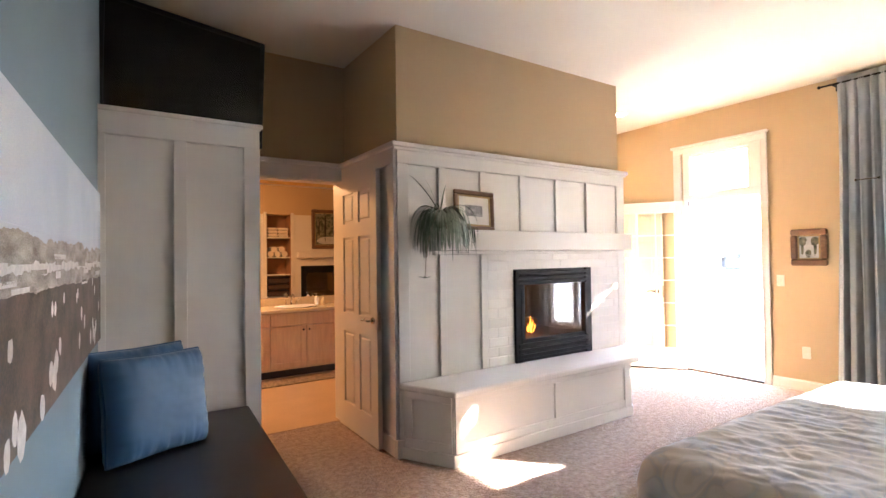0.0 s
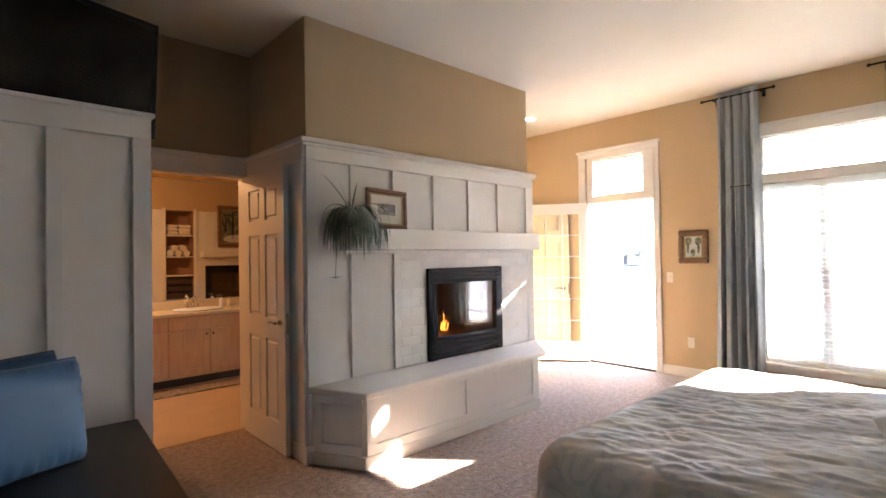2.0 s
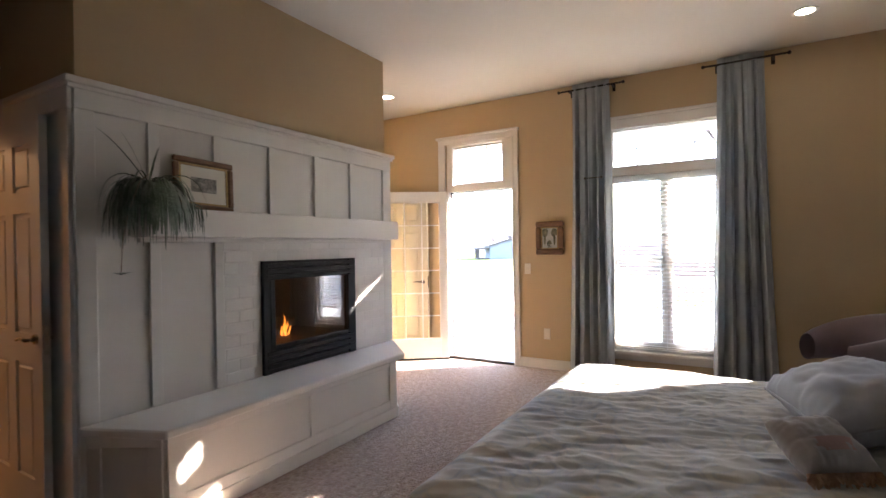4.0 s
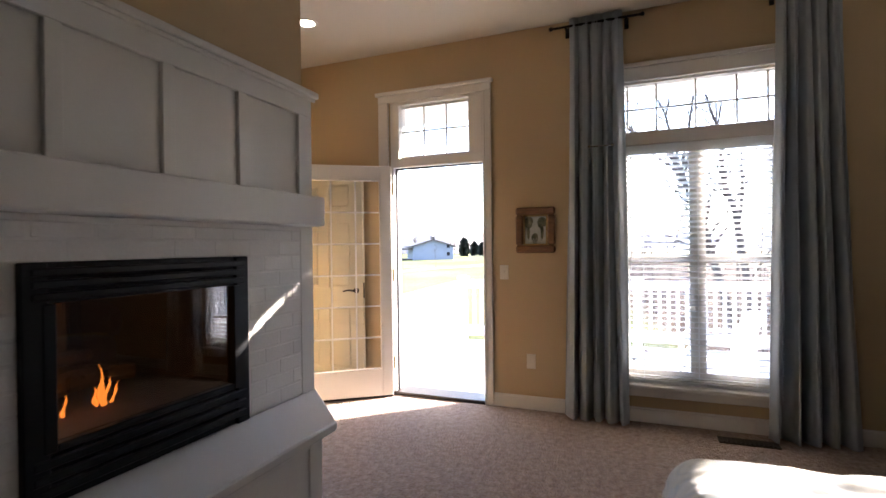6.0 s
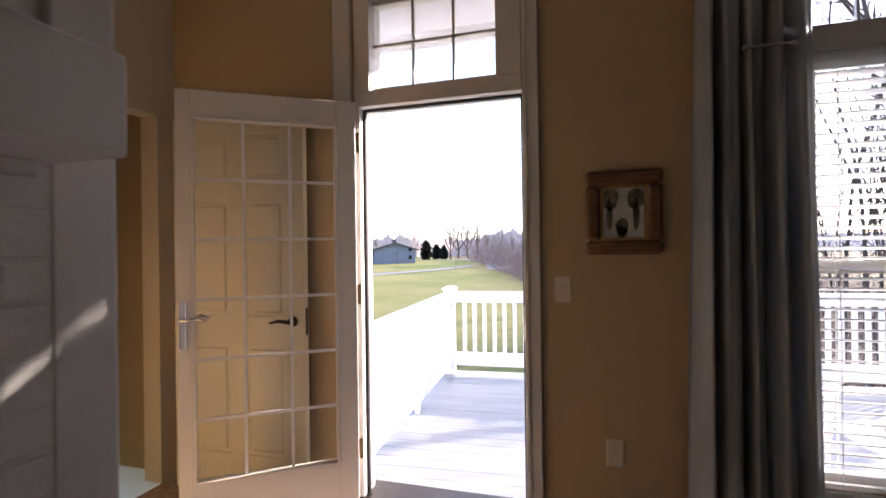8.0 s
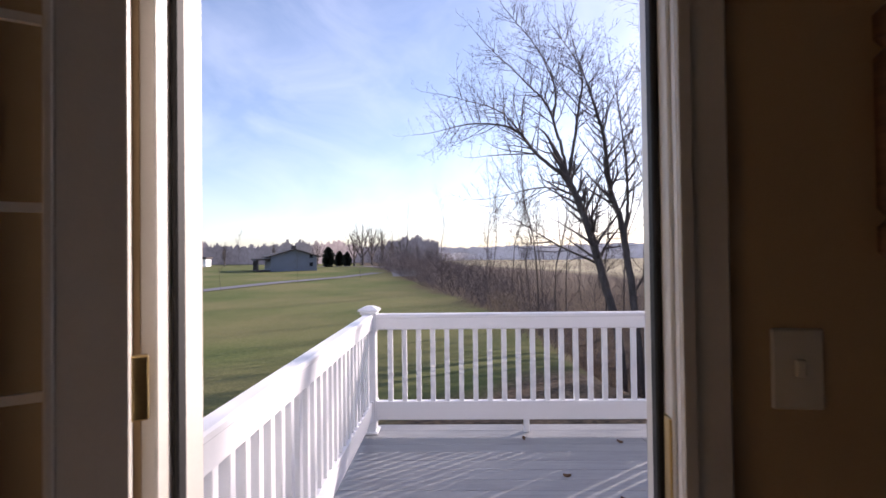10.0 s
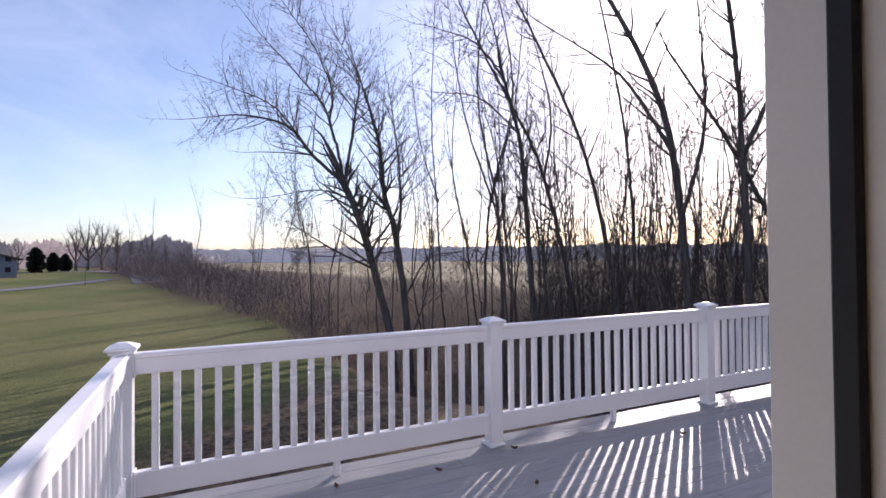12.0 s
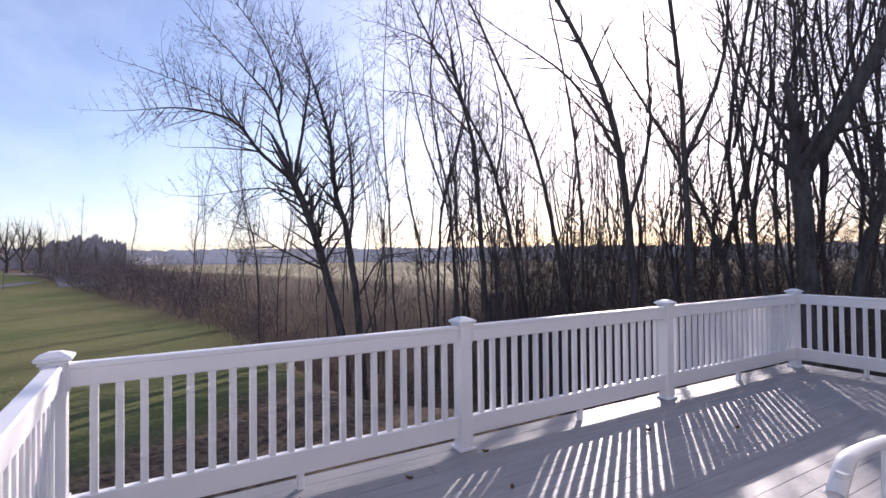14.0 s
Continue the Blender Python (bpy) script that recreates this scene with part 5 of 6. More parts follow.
for x, y, h, mt, lb in ((2.72, 6.62, 0.13, VINYL, "small white soap pump bottle on the vanity"), (2.80, 6.58, 0.11, COUNTER, "small cream lotion bottle on the vanity")):
    bt = thing("soap_bottle", lb, "bottle", (x, y, 0.808))
    part("bottle", lathe([(0.024, 0), (0.027, 0.005), (0.027, h * 0.65), (0.012, h * 0.8), (0.010, h * 0.86)], x, y, 0.808, 14), mt, bt, "", True)
    bm = tube((x, y, 0.808 + h * 0.86), (x, y, 0.808 + h * 1.1), 0.006)
    add_tube(bm, (x, y, 0.808 + h * 1.1), (x - 0.03, y - 0.01, 0.808 + h * 1.08), 0.006, 0.004)
    part("pump", bm, CHROME, bt)
mir = thing("wall_mirror", "wide frameless mirror above the vanity", "mirror", (2.45, 6.79, 0.9))
part("glass", boxes((1.18, 3.72, 6.788, 6.7985, 0.905, 2.35)), MIRROR, mir)
rug = solid("bath_rug", boxes((1.5, 3.1, 5.92, 6.24, 0.005, 0.018), bevel=0.005), RUG, "brown and cream woven bath rug before the vanity", "rug")
# niche with shelves, on the bathroom's side of the chimney
shelf = thing("niche_shelves", "russet shelf niche with folded towels and baskets", "shelf", (2.9, 4.4, 0.75))
part("lining", boxes((2.692, 3.098, 4.252, 4.258, 0.752, 2.168), (2.692, 2.698, 4.258, 4.566, 0.752, 2.168), (3.092, 3.098, 4.258, 4.566, 0.752, 2.168)), NICHE, shelf)
for z in (1.12, 1.42, 1.76):
    part("board", boxes((2.70, 3.09, 4.26, 4.56, z, z + 0.02), bevel=0.002), WHITE, shelf)
part("face_frame", boxes((2.64, 2.69, 4.571, 4.585, 0.75, 2.2), (3.10, 3.15, 4.571, 4.585, 0.75, 2.2), bevel=0.003), WHITE, shelf)


def towel_stack(x, z, w, n, label):
    th = thing("towel_stack", label, "towels", (x, 4.42, z))
    for k in range(n):
        part("towel", boxes((x - w / 2, x + w / 2, 4.30, 4.545, z + k * 0.055, z + k * 0.055 + 0.053), bevel=0.018), TOWEL, th)


towel_stack(2.80, 1.781, 0.16, 3, "folded cream towels stacked in the niche")
towel_stack(2.98, 1.781, 0.18, 3, "folded cream towels stacked in the niche")
for k, (x, z) in enumerate(((2.76, 1.49), (2.88, 1.49), (3.0, 1.49), (2.82, 1.57), (2.95, 1.57))):
    th = thing("rolled_towel", "rolled cream towel in the niche", "towel", (x, 4.42, z), "rolled towels")
    part("roll", tube((x, 4.30, z), (x, 4.545, z), 0.05, 0.05, 14), TOWEL, th)
for z in (0.77, 0.88, 0.99):
    th = thing("basket", "dark woven basket on the niche shelf", "basket", (2.895, 4.42, z), "baskets")
    part("body", boxes((2.71, 3.08, 4.30, 4.55, z, z + 0.085), bevel=0.012), BASKET, th)
    part("rim", boxes((2.70, 3.09, 4.295, 4.558, z + 0.085, z + 0.098), bevel=0.004), DARKWOOD, th)
framed("framed_painting", "woodland painting in a brown frame above the bath hearth", Matrix.Translation((3.85, 4.572, 1.58)) @ Matrix.Rotation(radians(180), 4, "Z"), 0.78, 0.70, 0.06, 0.035, FRAMEWOOD, DIMPAINT,
       spots=((-0.30, 0.30, 0.08, 0.22, SNOWPAINT), (-0.22, -0.19, 0.15, 0.60, DARKWOOD), (-0.05, -0.01, 0.18, 0.62, DARKWOOD), (0.12, 0.15, 0.15, 0.60, DARKWOOD), (0.24, 0.26, 0.2, 0.58, DARKWOOD)))
bmn = thing("mantel_shelf", "white mantel shelf on the bathroom side", "mantel", (3.75, 4.62, 1.42))
part("beam", boxes((3.2, 4.6, 4.571, 4.68, 1.42, 1.52), bevel=0.006), WHITE, bmn)


# ---- deck ----
indoors = set(scene.objects)
DZK = -0.10
XR = 9.40
POSTS_Y = (3.95, 1.52, -0.90, -3.48)
wall_out = struct("wall_outside", boxes((XO, XO + 0.012, -0.86, WY0 - 0.1, -2.2, 2.62), (XO, XO + 0.012, WY1 + 0.1, 2.80, -2.2, 2.62), (XO, XO + 0.012, 3.88, 7.0, -2.2, 2.62)), VINYL, "white siding")
eave = struct("soffit", boxes((XO + 0.013, 6.92, -0.5, 7.0, 2.62, 2.68), (6.88, 6.92, -0.5, 7.0, 2.535, 2.62), (XO, 6.9, -0.5, 7.0, 2.68, 2.95)), VINYL, "white eave soffit")
indoors |= {wall_out, eave}
deck = struct("deck", boxes((7.0, XR + 0.16, -3.70, 4.12, DZK - 0.28, DZK - 0.034)), VINYL, "grey composite deck")
board_w, n_boards = 0.1395, 22
HOUSE_LINE = TURN.inverted() @ Vector((6.462, 3.33, 0))
HOUSE_NORMAL = TURN.inverted().to_3x3() @ Vector((1, 0, 0))
for k in range(-5, n_boards):
    x0 = 6.455 + k * (board_w + 0.002)
    split = (-0.6, 1.9, 0.7)[k % 3]
    for y0, y1 in ((-3.72, split - 0.0015), (split + 0.0015, 4.14)):
        bm = bmesh.new()
        add_box(bm, x0, x0 + board_w, y0, y1, DZK - 0.03, DZK + random.uniform(-0.0004, 0.0004), bevel=0.0015)
        bmesh.ops.bisect_plane(bm, geom=list(bm.verts) + list(bm.edges) + list(bm.faces), plane_co=HOUSE_LINE, plane_no=HOUSE_NORMAL, clear_inner=True)
        if len(bm.faces):
            part("board", bm, DECK, deck)


def rail_post(x, y):
    th = thing("railing_post", "white vinyl railing post with a moulded cap", "post", (x, y, DZK), "deck railing posts")
    s = 0.052
    part("sleeve", boxes((x - s, x + s, y - s, y + s, DZK, 0.83), bevel=0.004), VINYL, th)
    part("skirt", boxes((x - s - 0.018, x + s + 0.018, y - s - 0.018, y + s + 0.018, DZK, DZK + 0.022), bevel=0.006), VINYL, th)
    cap = part("cap", boxes((x - s - 0.012, x + s + 0.012, y - s - 0.012, y + s + 0.012, 0.822, 0.842), (x - s - 0.026, x + s + 0.026, y - s - 0.026, y + s + 0.026, 0.842, 0.862), bevel=0.004), VINYL, th)
    bm = bmesh.new()
    r = s + 0.022
    b = [bm.verts.new((x + a * r, y + c * r, 0.862)) for a, c in ((-1, -1), (1, -1), (1, 1), (-1, 1))]
    t = [bm.verts.new((x + a * r * 0.35, y + c * r * 0.35, 0.885)) for a, c in ((-1, -1), (1, -1), (1, 1), (-1, 1))]
    bm.faces.new(t)
    for i in range(4):
        bm.faces.new((b[i], b[(i + 1) % 4], t[(i + 1) % 4], t[i]))
    part("cap_top", bm, VINYL, cap)


bal = bmesh.new()
add_box(bal, -0.019, 0.019, -0.019, 0.019, 0.0, 0.575, bevel=0.003)
bal = mesh_of("baluster", bal, VINYL)


def rail_section(ax, ay, bx, by, foot=True):
    a, b = Vector((ax, ay, 0)), Vector((bx, by, 0))
    L = (b - a).length
    th = thing("railing_section", "white vinyl deck railing with square balusters", "railing", ((ax + bx) / 2, (ay + by) / 2, DZK), "deck railing sections")
    m = Matrix.Translation(a) @ Matrix.Rotation(math.atan2(by - ay, bx - ax), 4, "Z")

    def at(*rows, bevel=0.0):
        bm = bmesh.new()
        for r in rows:
            add_box(bm, *r, bevel=bevel, turn=m)
        return bm

    part("top_rail", at((0.052, L - 0.052, -0.032, 0.032, 0.700, 0.805), (0.052, L - 0.052, -0.038, 0.038, 0.788, 0.822), bevel=0.008), VINYL, th)
    part("bottom_rail", at((0.052, L - 0.052, -0.026, 0.026, 0.0, 0.145), bevel=0.006), VINYL, th)
    for u in (0.052, L - 0.064):
        part("bracket", at((u, u + 0.012, -0.042, 0.042, 0.685, 0.83), bevel=0.003), VINYL, th)
        part("bracket", at((u, u + 0.012, -0.036, 0.036, -0.01, 0.155), bevel=0.003), VINYL, th)
    n = max(2, round((L - 0.1) / 0.1085) - 1)
    step = (L - 0.104) / (n + 1)
    for k in range(n):
        ob = new("baluster", bal)
        ob.parent = th
        p = m @ Vector((0.052 + step * (k + 1), 0, 0.135))
        ob.location = p - th.location
        ob.rotation_euler = (0, 0, math.atan2(by - ay, bx - ax))
    if foot:
        part("foot_block", at((L / 2 - 0.02, L / 2 + 0.02, -0.02, 0.02, DZK, 0.0), bevel=0.003), VINYL, th)


for y in POSTS_Y:
    rail_post(XR, y)
for y0, y1 in zip(POSTS_Y, POSTS_Y[1:]):
    rail_section(XR, y0, XR, y1)
rail_post(7.95, -3.48)
rail_section(XR, -3.48, 7.95, -3.48)
rail_section(7.95, -3.48, 5.99, -3.48)
rail_post(6.62, 3.95)
rail_section(6.62, 3.95, XR, 3.95)

# white resin armchair
CX, CY = 6.86, 1.12
rc = thing("deck_chair", "white moulded resin armchair on the deck", "chair", (CX, CY, DZK))
seat = grid_mesh(14, 14, lambda u, v: (CX + (u - 0.5) * 0.46, CY + (v - 0.5) * 0.44, DZK + 0.40 + 0.02 * abs(2 * u - 1) ** 2 + 0.03 * (1 - v)))
sb = part("seat", seat, VINYL, rc, "", True)
sb.modifiers.new("thickness", "SOLIDIFY").thickness = 0.012
back = grid_mesh(16, 14, lambda u, v: (CX + (u - 0.5) * (0.46 + 0.04 * v), CY - 0.22 - 0.12 * v + 0.05 * (2 * u - 1) ** 2, DZK + 0.42 + 0.44 * v - 0.05 * (2 * u - 1) ** 2 * v))
sb = part("backrest", back, VINYL, rc, "", True)
sb.modifiers.new("thickness", "SOLIDIFY").thickness = 0.012
for s in (-1, 1):
    arm = grid_mesh(20, 8, lambda u, v: (CX + s * (0.25 + 0.035 * math.cos(v * math.tau) + 0.02 * math.sin(u * math.pi)), CY - 0.26 + 0.52 * u, DZK + 0.65 + 0.018 * math.sin(v * math.tau) - 0.16 * max(0, u - 0.7) ** 1.5 * 4))
    part("arm", arm, VINYL, rc, "", True)
    for yy, top in ((0.20, 0.62), (-0.22, 0.66)):
        part("leg", tube((CX + s * 0.25, CY + yy, DZK + top), (CX + s * 0.27, CY + yy * 1.15, DZK), 0.022, 0.018), VINYL, rc)
rnd = random.Random(31)
for k, (x, y) in enumerate(((9.22, 2.78), (9.15, 2.1), (8.7, 1.62), (8.9, 0.05), (9.25, 1.43), (8.3, 2.35), (8.6, 2.6), (8.55, -0.6))):
    lf_ = thing("dry_leaf", "curled brown oak leaf lying on the deck", "leaf", (x, y, DZK), "fallen leaves")
    a = rnd.uniform(0, 6.28)
    g = grid_mesh(6, 4, lambda u, v: (x + 0.05 * (u - 0.5) * math.cos(a) - 0.03 * (v - 0.5) * math.sin(u * math.pi) * math.sin(a), y + 0.05 * (u - 0.5) * math.sin(a) + 0.03 * (v - 0.5) * math.sin(u * math.pi) * math.cos(a), DZK + 0.004 + 0.014 * (2 * v - 1) ** 2 + 0.010 * (2 * u - 1) ** 2))
    part("blade", g, DRYLEAF, lf_, "", True)

# ---- land ----
EYE = Vector((6.27, 3.54, 1.34))


def land_z(x, y):
    d = math.hypot(x - 6, y - 3)
    t = min(1, max(0, (d - 22) / 80))
    t = t * t * (3 - 2 * t)
    south = min(1, max(0, (-y + 0.25 * x - 18) / 30))
    return -2.35 + 1.45 * t * (1 - 0.75 * south) + 0.10 * noise.noise(Vector((x * 0.07, y * 0.07, 0))) - dip(x, y)


def dip(x, y):
    """The wooded gully south of the lawn's edge."""
    def ease(v):
        v = min(1, max(0, v))
        return v * v * (3 - 2 * v)
    d = math.hypot(x - 6, y - 3)
    return 3.2 * ease((d - 11) / 9) * ease((48 - d) / 18) * ease((0.5 - y) / 6)


gv, gf = [], []
radii = [0, 3, 5, 7, 9, 11, 13, 15, 18, 21, 25, 30, 36, 43, 52, 63, 76, 92, 112, 140, 180, 240, 330, 480, 750, 1300, 2600]
NA = 96
for r in radii:
    for k in range(NA):
        a = k * math.tau / NA
        x, y = 8 + r * math.cos(a), 2 + r * math.sin(a)
        gv.append((x, y, land_z(x, y)))
for j in range(len(radii) - 1):
    for k in range(NA):
        a, b = j * NA + k, j * NA + (k + 1) % NA
        gf.append((a, a + NA, b + NA, b) if j else (a, a + NA, b + NA))
tagged(new("ground", from_lists("ground", gv, gf, GROUND, True)), "winter lawn running out to fields", "", "", "structure")


def place(az, dist):
    x, y = EYE.x + dist * math.sin(radians(az)), EYE.y + dist * math.cos(radians(az))
    return x, y, land_z(x, y)


def ribbon(name, line, width, mat, label, lift=0.03):
    bm = bmesh.new()
    pts = [Vector(place(a, d)) for a, d in line]
    fine = []
    for i in range(len(pts) - 1):
        p0, p1, p2, p3 = pts[max(0, i - 1)], pts[i], pts[i + 1], pts[min(len(pts) - 1, i + 2)]
        for k in range(8):
            t = k / 8
            fine.append(0.5 * ((2 * p1) + (p2 - p0) * t + (2 * p0 - 5 * p1 + 4 * p2 - p3) * t * t + (3 * p1 - p0 - 3 * p2 + p3) * t ** 3))
    fine.append(pts[-1])
    rows = []
    for i, p in enumerate(fine):
        d = (fine[min(i + 1, len(fine) - 1)] - fine[max(i - 1, 0)]).normalized()
        s = Vector((-d.y, d.x, 0)) * width / 2
        q = []
        for o in (s, -s):
            e = p + o
            q.append(bm.verts.new((e.x, e.y, land_z(e.x, e.y) + lift)))
        rows.append(q)
    for a, b in zip(rows, rows[1:]):
        bm.faces.new((a[0], a[1], b[1], b[0]))
    bmesh.ops.recalc_face_normals(bm, faces=bm.faces)
    return struct(name, bm, mat, label)


ribbon("path_lawn", [(50, 48), (58, 50), (66, 56), (72, 62), (77, 68), (81, 76)], 2.2, ASPHALT, "narrow paved lawn path", 0.06)
ribbon("road", [(84.5, 66), (84.0, 78), (83.2, 92), (81.0, 104), (78.0, 112), (74.0, 118)], 4.0, ASPHALT, "grey farm lane", 0.06)


# ---- bare trees ----
class Wood:
    def __init__(self):
        self.v, self.f = [], []

    def seg(self, a, b, r0, r1, sides):
        d = b - a
        if d.length < 1e-5:
            return
        d.normalize()
        u = d.cross(Vector((0, 0, 1)) if abs(d.z) < 0.9 else Vector((1, 0, 0))).normalized()
        w = d.cross(u)
        n = len(self.v)
        for p, r in ((a, r0), (b + d * r1 * 0.3, r1)):
            for k in range(sides):
                t = k * math.tau / sides
                self.v.append(tuple(p + u * (r * math.cos(t)) + w * (r * math.sin(t))))
        for k in range(sides):
            self.f.append((n + k, n + (k + 1) % sides, n + sides + (k + 1) % sides, n + sides + k))


def grow(wood, rnd, p, d, length, r, level, up=0.12, spread=0.75, most=3):
    n = max(3, int(length / (0.55 if level < 2 else 0.35)))
    n = min(n, 9)
    step = length / n
    sides = 6 if r > 0.06 else (4 if r > 0.02 else 3)
    r1 = r * (0.45 if level < most else 0.25)
    for k in range(n):
        t0, t1 = k / n, (k + 1) / n
        q = p + d * step
        wood.seg(p, q, r + (r1 - r) * t0, r + (r1 - r) * t1, sides)
        p = q
        d = (d + Vector((rnd.gauss(0, 0.16), rnd.gauss(0, 0.16), rnd.gauss(0, 0.10) + up)) * (0.6 + 0.25 * level)).normalized()
        if level < most and t1 > 0.22:
            for _ in range(1 if rnd.random() < 0.85 else 2):
                a = rnd.uniform(0, math.tau)
                side = d.cross(Vector((math.cos(a), math.sin(a), 0.2))).normalized()
                dd = (d * (1 - spread * 0.6) + side * spread + Vector((0, 0, 0.15))).normalized()
                rr = (r + (r1 - r) * t1) * rnd.uniform(0.4, 0.62)
                grow(wood, rnd, p, dd, length * rnd.uniform(0.38, 0.62) * (1.05 - 0.35 * t1), max(rr, 0.0065), level + 1, up, spread, most)
    if level < most:
        grow(wood, rnd, p, d, length * 0.5, max(r1 * 0.9, 0.0065), level + 1, up, spread, most)


SLIM = 0.80


def limb(trunk, crown, rnd, pts, r0, r1, right, first=0.3, density=1.0, twig=2.2, most=3):
    """A limb through a few control points (across, height), with side branches."""
    P = [right * a + Vector((0, 0, h)) + right.cross(Vector((0, 0, 1))) * rnd.uniform(-0.3, 0.3) * (i > 0) for i, (a, h) in enumerate(pts)]
    fine = []
    for i in range(len(P) - 1):
        p0, p1, p2, p3 = P[max(0, i - 1)], P[i], P[i + 1], P[min(len(P) - 1, i + 2)]
        for k in range(5):
            t = k / 5
            fine.append(0.5 * ((2 * p1) + (p2 - p0) * t + (2 * p0 - 5 * p1 + 4 * p2 - p3) * t * t + (3 * p1 - p0 - 3 * p2 + p3) * t ** 3))
    fine.append(P[-1])
    n = len(fine) - 1
    for i in range(n):
        t = i / n
        a, b = r0 + (r1 - r0) * t, r0 + (r1 - r0) * (i + 1) / n
        a, b = a * SLIM, b * SLIM
        trunk.seg(fine[i], fine[i + 1] + Vector((rnd.gauss(0, 0.02), rnd.gauss(0, 0.02), 0)), a, b, 8 if a > 0.1 else 5)
        if t > first:
            d = (fine[i + 1] - fine[i]).normalized()
            for _ in range(int(density + rnd.random())):
                ang = rnd.uniform(0, math.tau)
                side = d.cross(Vector((math.cos(ang), math.sin(ang), 0.1))).normalized()
                dd = (d * 0.55 + side * 0.8 + Vector((0, 0, 0.3))).normalized()
                grow(crown, rnd, fine[i + 1], dd, twig * rnd.uniform(0.5, 1.15) * (1.1 - 0.5 * t), max(a * 0.42, 0.015), 1, 0.05, 0.88, most)
    grow(crown, rnd, fine[-1], (fine[-1] - fine[-2]).normalized(), twig * 0.9, r1, 1, 0.08, 0.7, most)


def bare_tree(label, az, dist, limbs, seed, density=1.0, twig=2.2, most=3):
    x, y, z = place(az, dist)
    th = thing("bare_tree", label, "tree", (x, y, z - 0.1), "bare trees")
    right = Vector((math.sin(radians(az + 90)), math.cos(radians(az + 90)), 0))
    tr, cr = Wood(), Wood()
    rnd = random.Random(seed)
    lift = dip(x, y)
    for pts, r0, r1, first in limbs:
        rooted = pts[0][1] == 0
        pts = [(a, h + lift) for a, h in pts]
        if rooted and lift > 0.5:
            pts = [(pts[0][0] + 0.1, 0)] + pts
        limb(tr, cr, rnd, pts, r0, r1, right, first, density, twig, most)
    a = new("trunk", from_lists("trunk", tr.v, tr.f, BARK, True))
    b = new("crown", from_lists("crown", cr.v, cr.f, TWIG))
    a.parent = b.parent = th
    return th


bare_tree("leaning bare twin-trunked tree at the wood's edge", 110.8, 22, [
    ([(-0.6, 0), (-1.25, 2.9), (-2.0, 5.5), (-2.65, 7.1)], 0.27, 0.18, 0.45),
    ([(-2.65, 7.1), (-4.0, 8.3), (-5.1, 9.6), (-7.0, 10.05), (-8.5, 10.0)], 0.12, 0.02, 0.15),
    ([(-4.0, 8.3), (-5.6, 10.4), (-7.6, 11.3)], 0.06, 0.02, 0.2),
    ([(-2.65, 7.1), (-2.2, 9.8), (-2.0, 11.8), (-2.9, 13.6)], 0.10, 0.02, 0.15),
    ([(-2.65, 7.1), (-3.35, 10.1), (-4.3, 11.5), (-6.0, 13.4)], 0.10, 0.02, 0.15),
    ([(-3.3, 9.9), (-3.2, 11.3), (-4.0, 13.3), (-5.0, 14.7)], 0.07, 0.02, 0.15),
    ([(-2.4, 6.4), (-3.7, 6.8), (-5.5, 6.6)], 0.065, 0.018, 0.2),
    ([(-1.4, 3.3), (-3.0, 4.1), (-4.6, 5.1)], 0.085, 0.02, 0.25),
    ([(0.15, 0), (-0.35, 4.5), (-0.9, 6.6), (-1.1, 8.7), (-1.5, 10.3), (-2.1, 12.3)], 0.25, 0.03, 0.35),
    ([(-0.35, 4.5), (-0.15, 6.3), (-0.35, 9.0), (-0.6, 10.9)], 0.11, 0.02, 0.2),
    ([(0.1, 2.2), (1.0, 3.7), (2.2, 4.0)], 0.07, 0.02, 0.3)], 5, 3.1, 2.1)
bare_tree("tall slender bare tree with a bent top", 125.8, 24, [
    ([(0, 0), (-0.3, 4.5), (-0.6, 9.0), (-1.4, 12.5)], 0.21, 0.10, 0.4),
    ([(-1.4, 12.5), (-2.8, 14.4), (-4.6, 15.2)], 0.09, 0.02, 0.1), ([(-1.4, 12.5), (-1.9, 15.2), (-2.8, 18)], 0.08, 0.02, 0.1),
    ([(-0.9, 10.0), (-2.6, 11.6), (-4.4, 12.0)], 0.07, 0.02, 0.2)], 6, 2.5, 2.1)
bare_tree("tall leaning bare tree", 130.5, 25, [
    ([(0, 0), (-0.7, 4.0), (-2.0, 9.0), (-4.4, 14.0), (-6.0, 17.5)], 0.20, 0.05, 0.35), ([(-1.6, 7.5), (-1.2, 11.0), (-2.2, 15.5)], 0.10, 0.03, 0.3)], 7, 2.5, 2.1)
bare_tree("tall leaning bare tree", 135.0, 23, [
    ([(0, 0), (-0.5, 4.0), (-1.6, 9.0), (-3.6, 14.0), (-5.4, 18.0)], 0.18, 0.05, 0.4), ([(0.5, 0), (0.6, 5.0), (0.2, 10), (-0.8, 16)], 0.15, 0.04, 0.4)], 8, 2.5, 2.0)
bare_tree("broad bare trunk against the low sun", 142.0, 19, [
    ([(0, 0), (-0.2, 4.5), (-0.8, 9.0), (-2.6, 13.5), (-4.4, 16.5)], 0.23, 0.07, 0.45), ([(-0.3, 5.0), (0.5, 8.0), (0.4, 12)], 0.12, 0.03, 0.3),
    ([(-0.6, 7.6), (-2.2, 10.5), (-4.6, 12.6)], 0.10, 0.03, 0.3)], 9, 2.5, 2.1)
bare_tree("straight tall bare tree", 147.4, 18, [
    ([(0, 0), (-0.1, 5.0), (-0.3, 10.0), (-0.9, 15.5)], 0.19, 0.07, 0.5), ([(-0.3, 6.5), (1.0, 10.0), (1.2, 14.5)], 0.11, 0.03, 0.3)], 10, 2.5, 2.0)
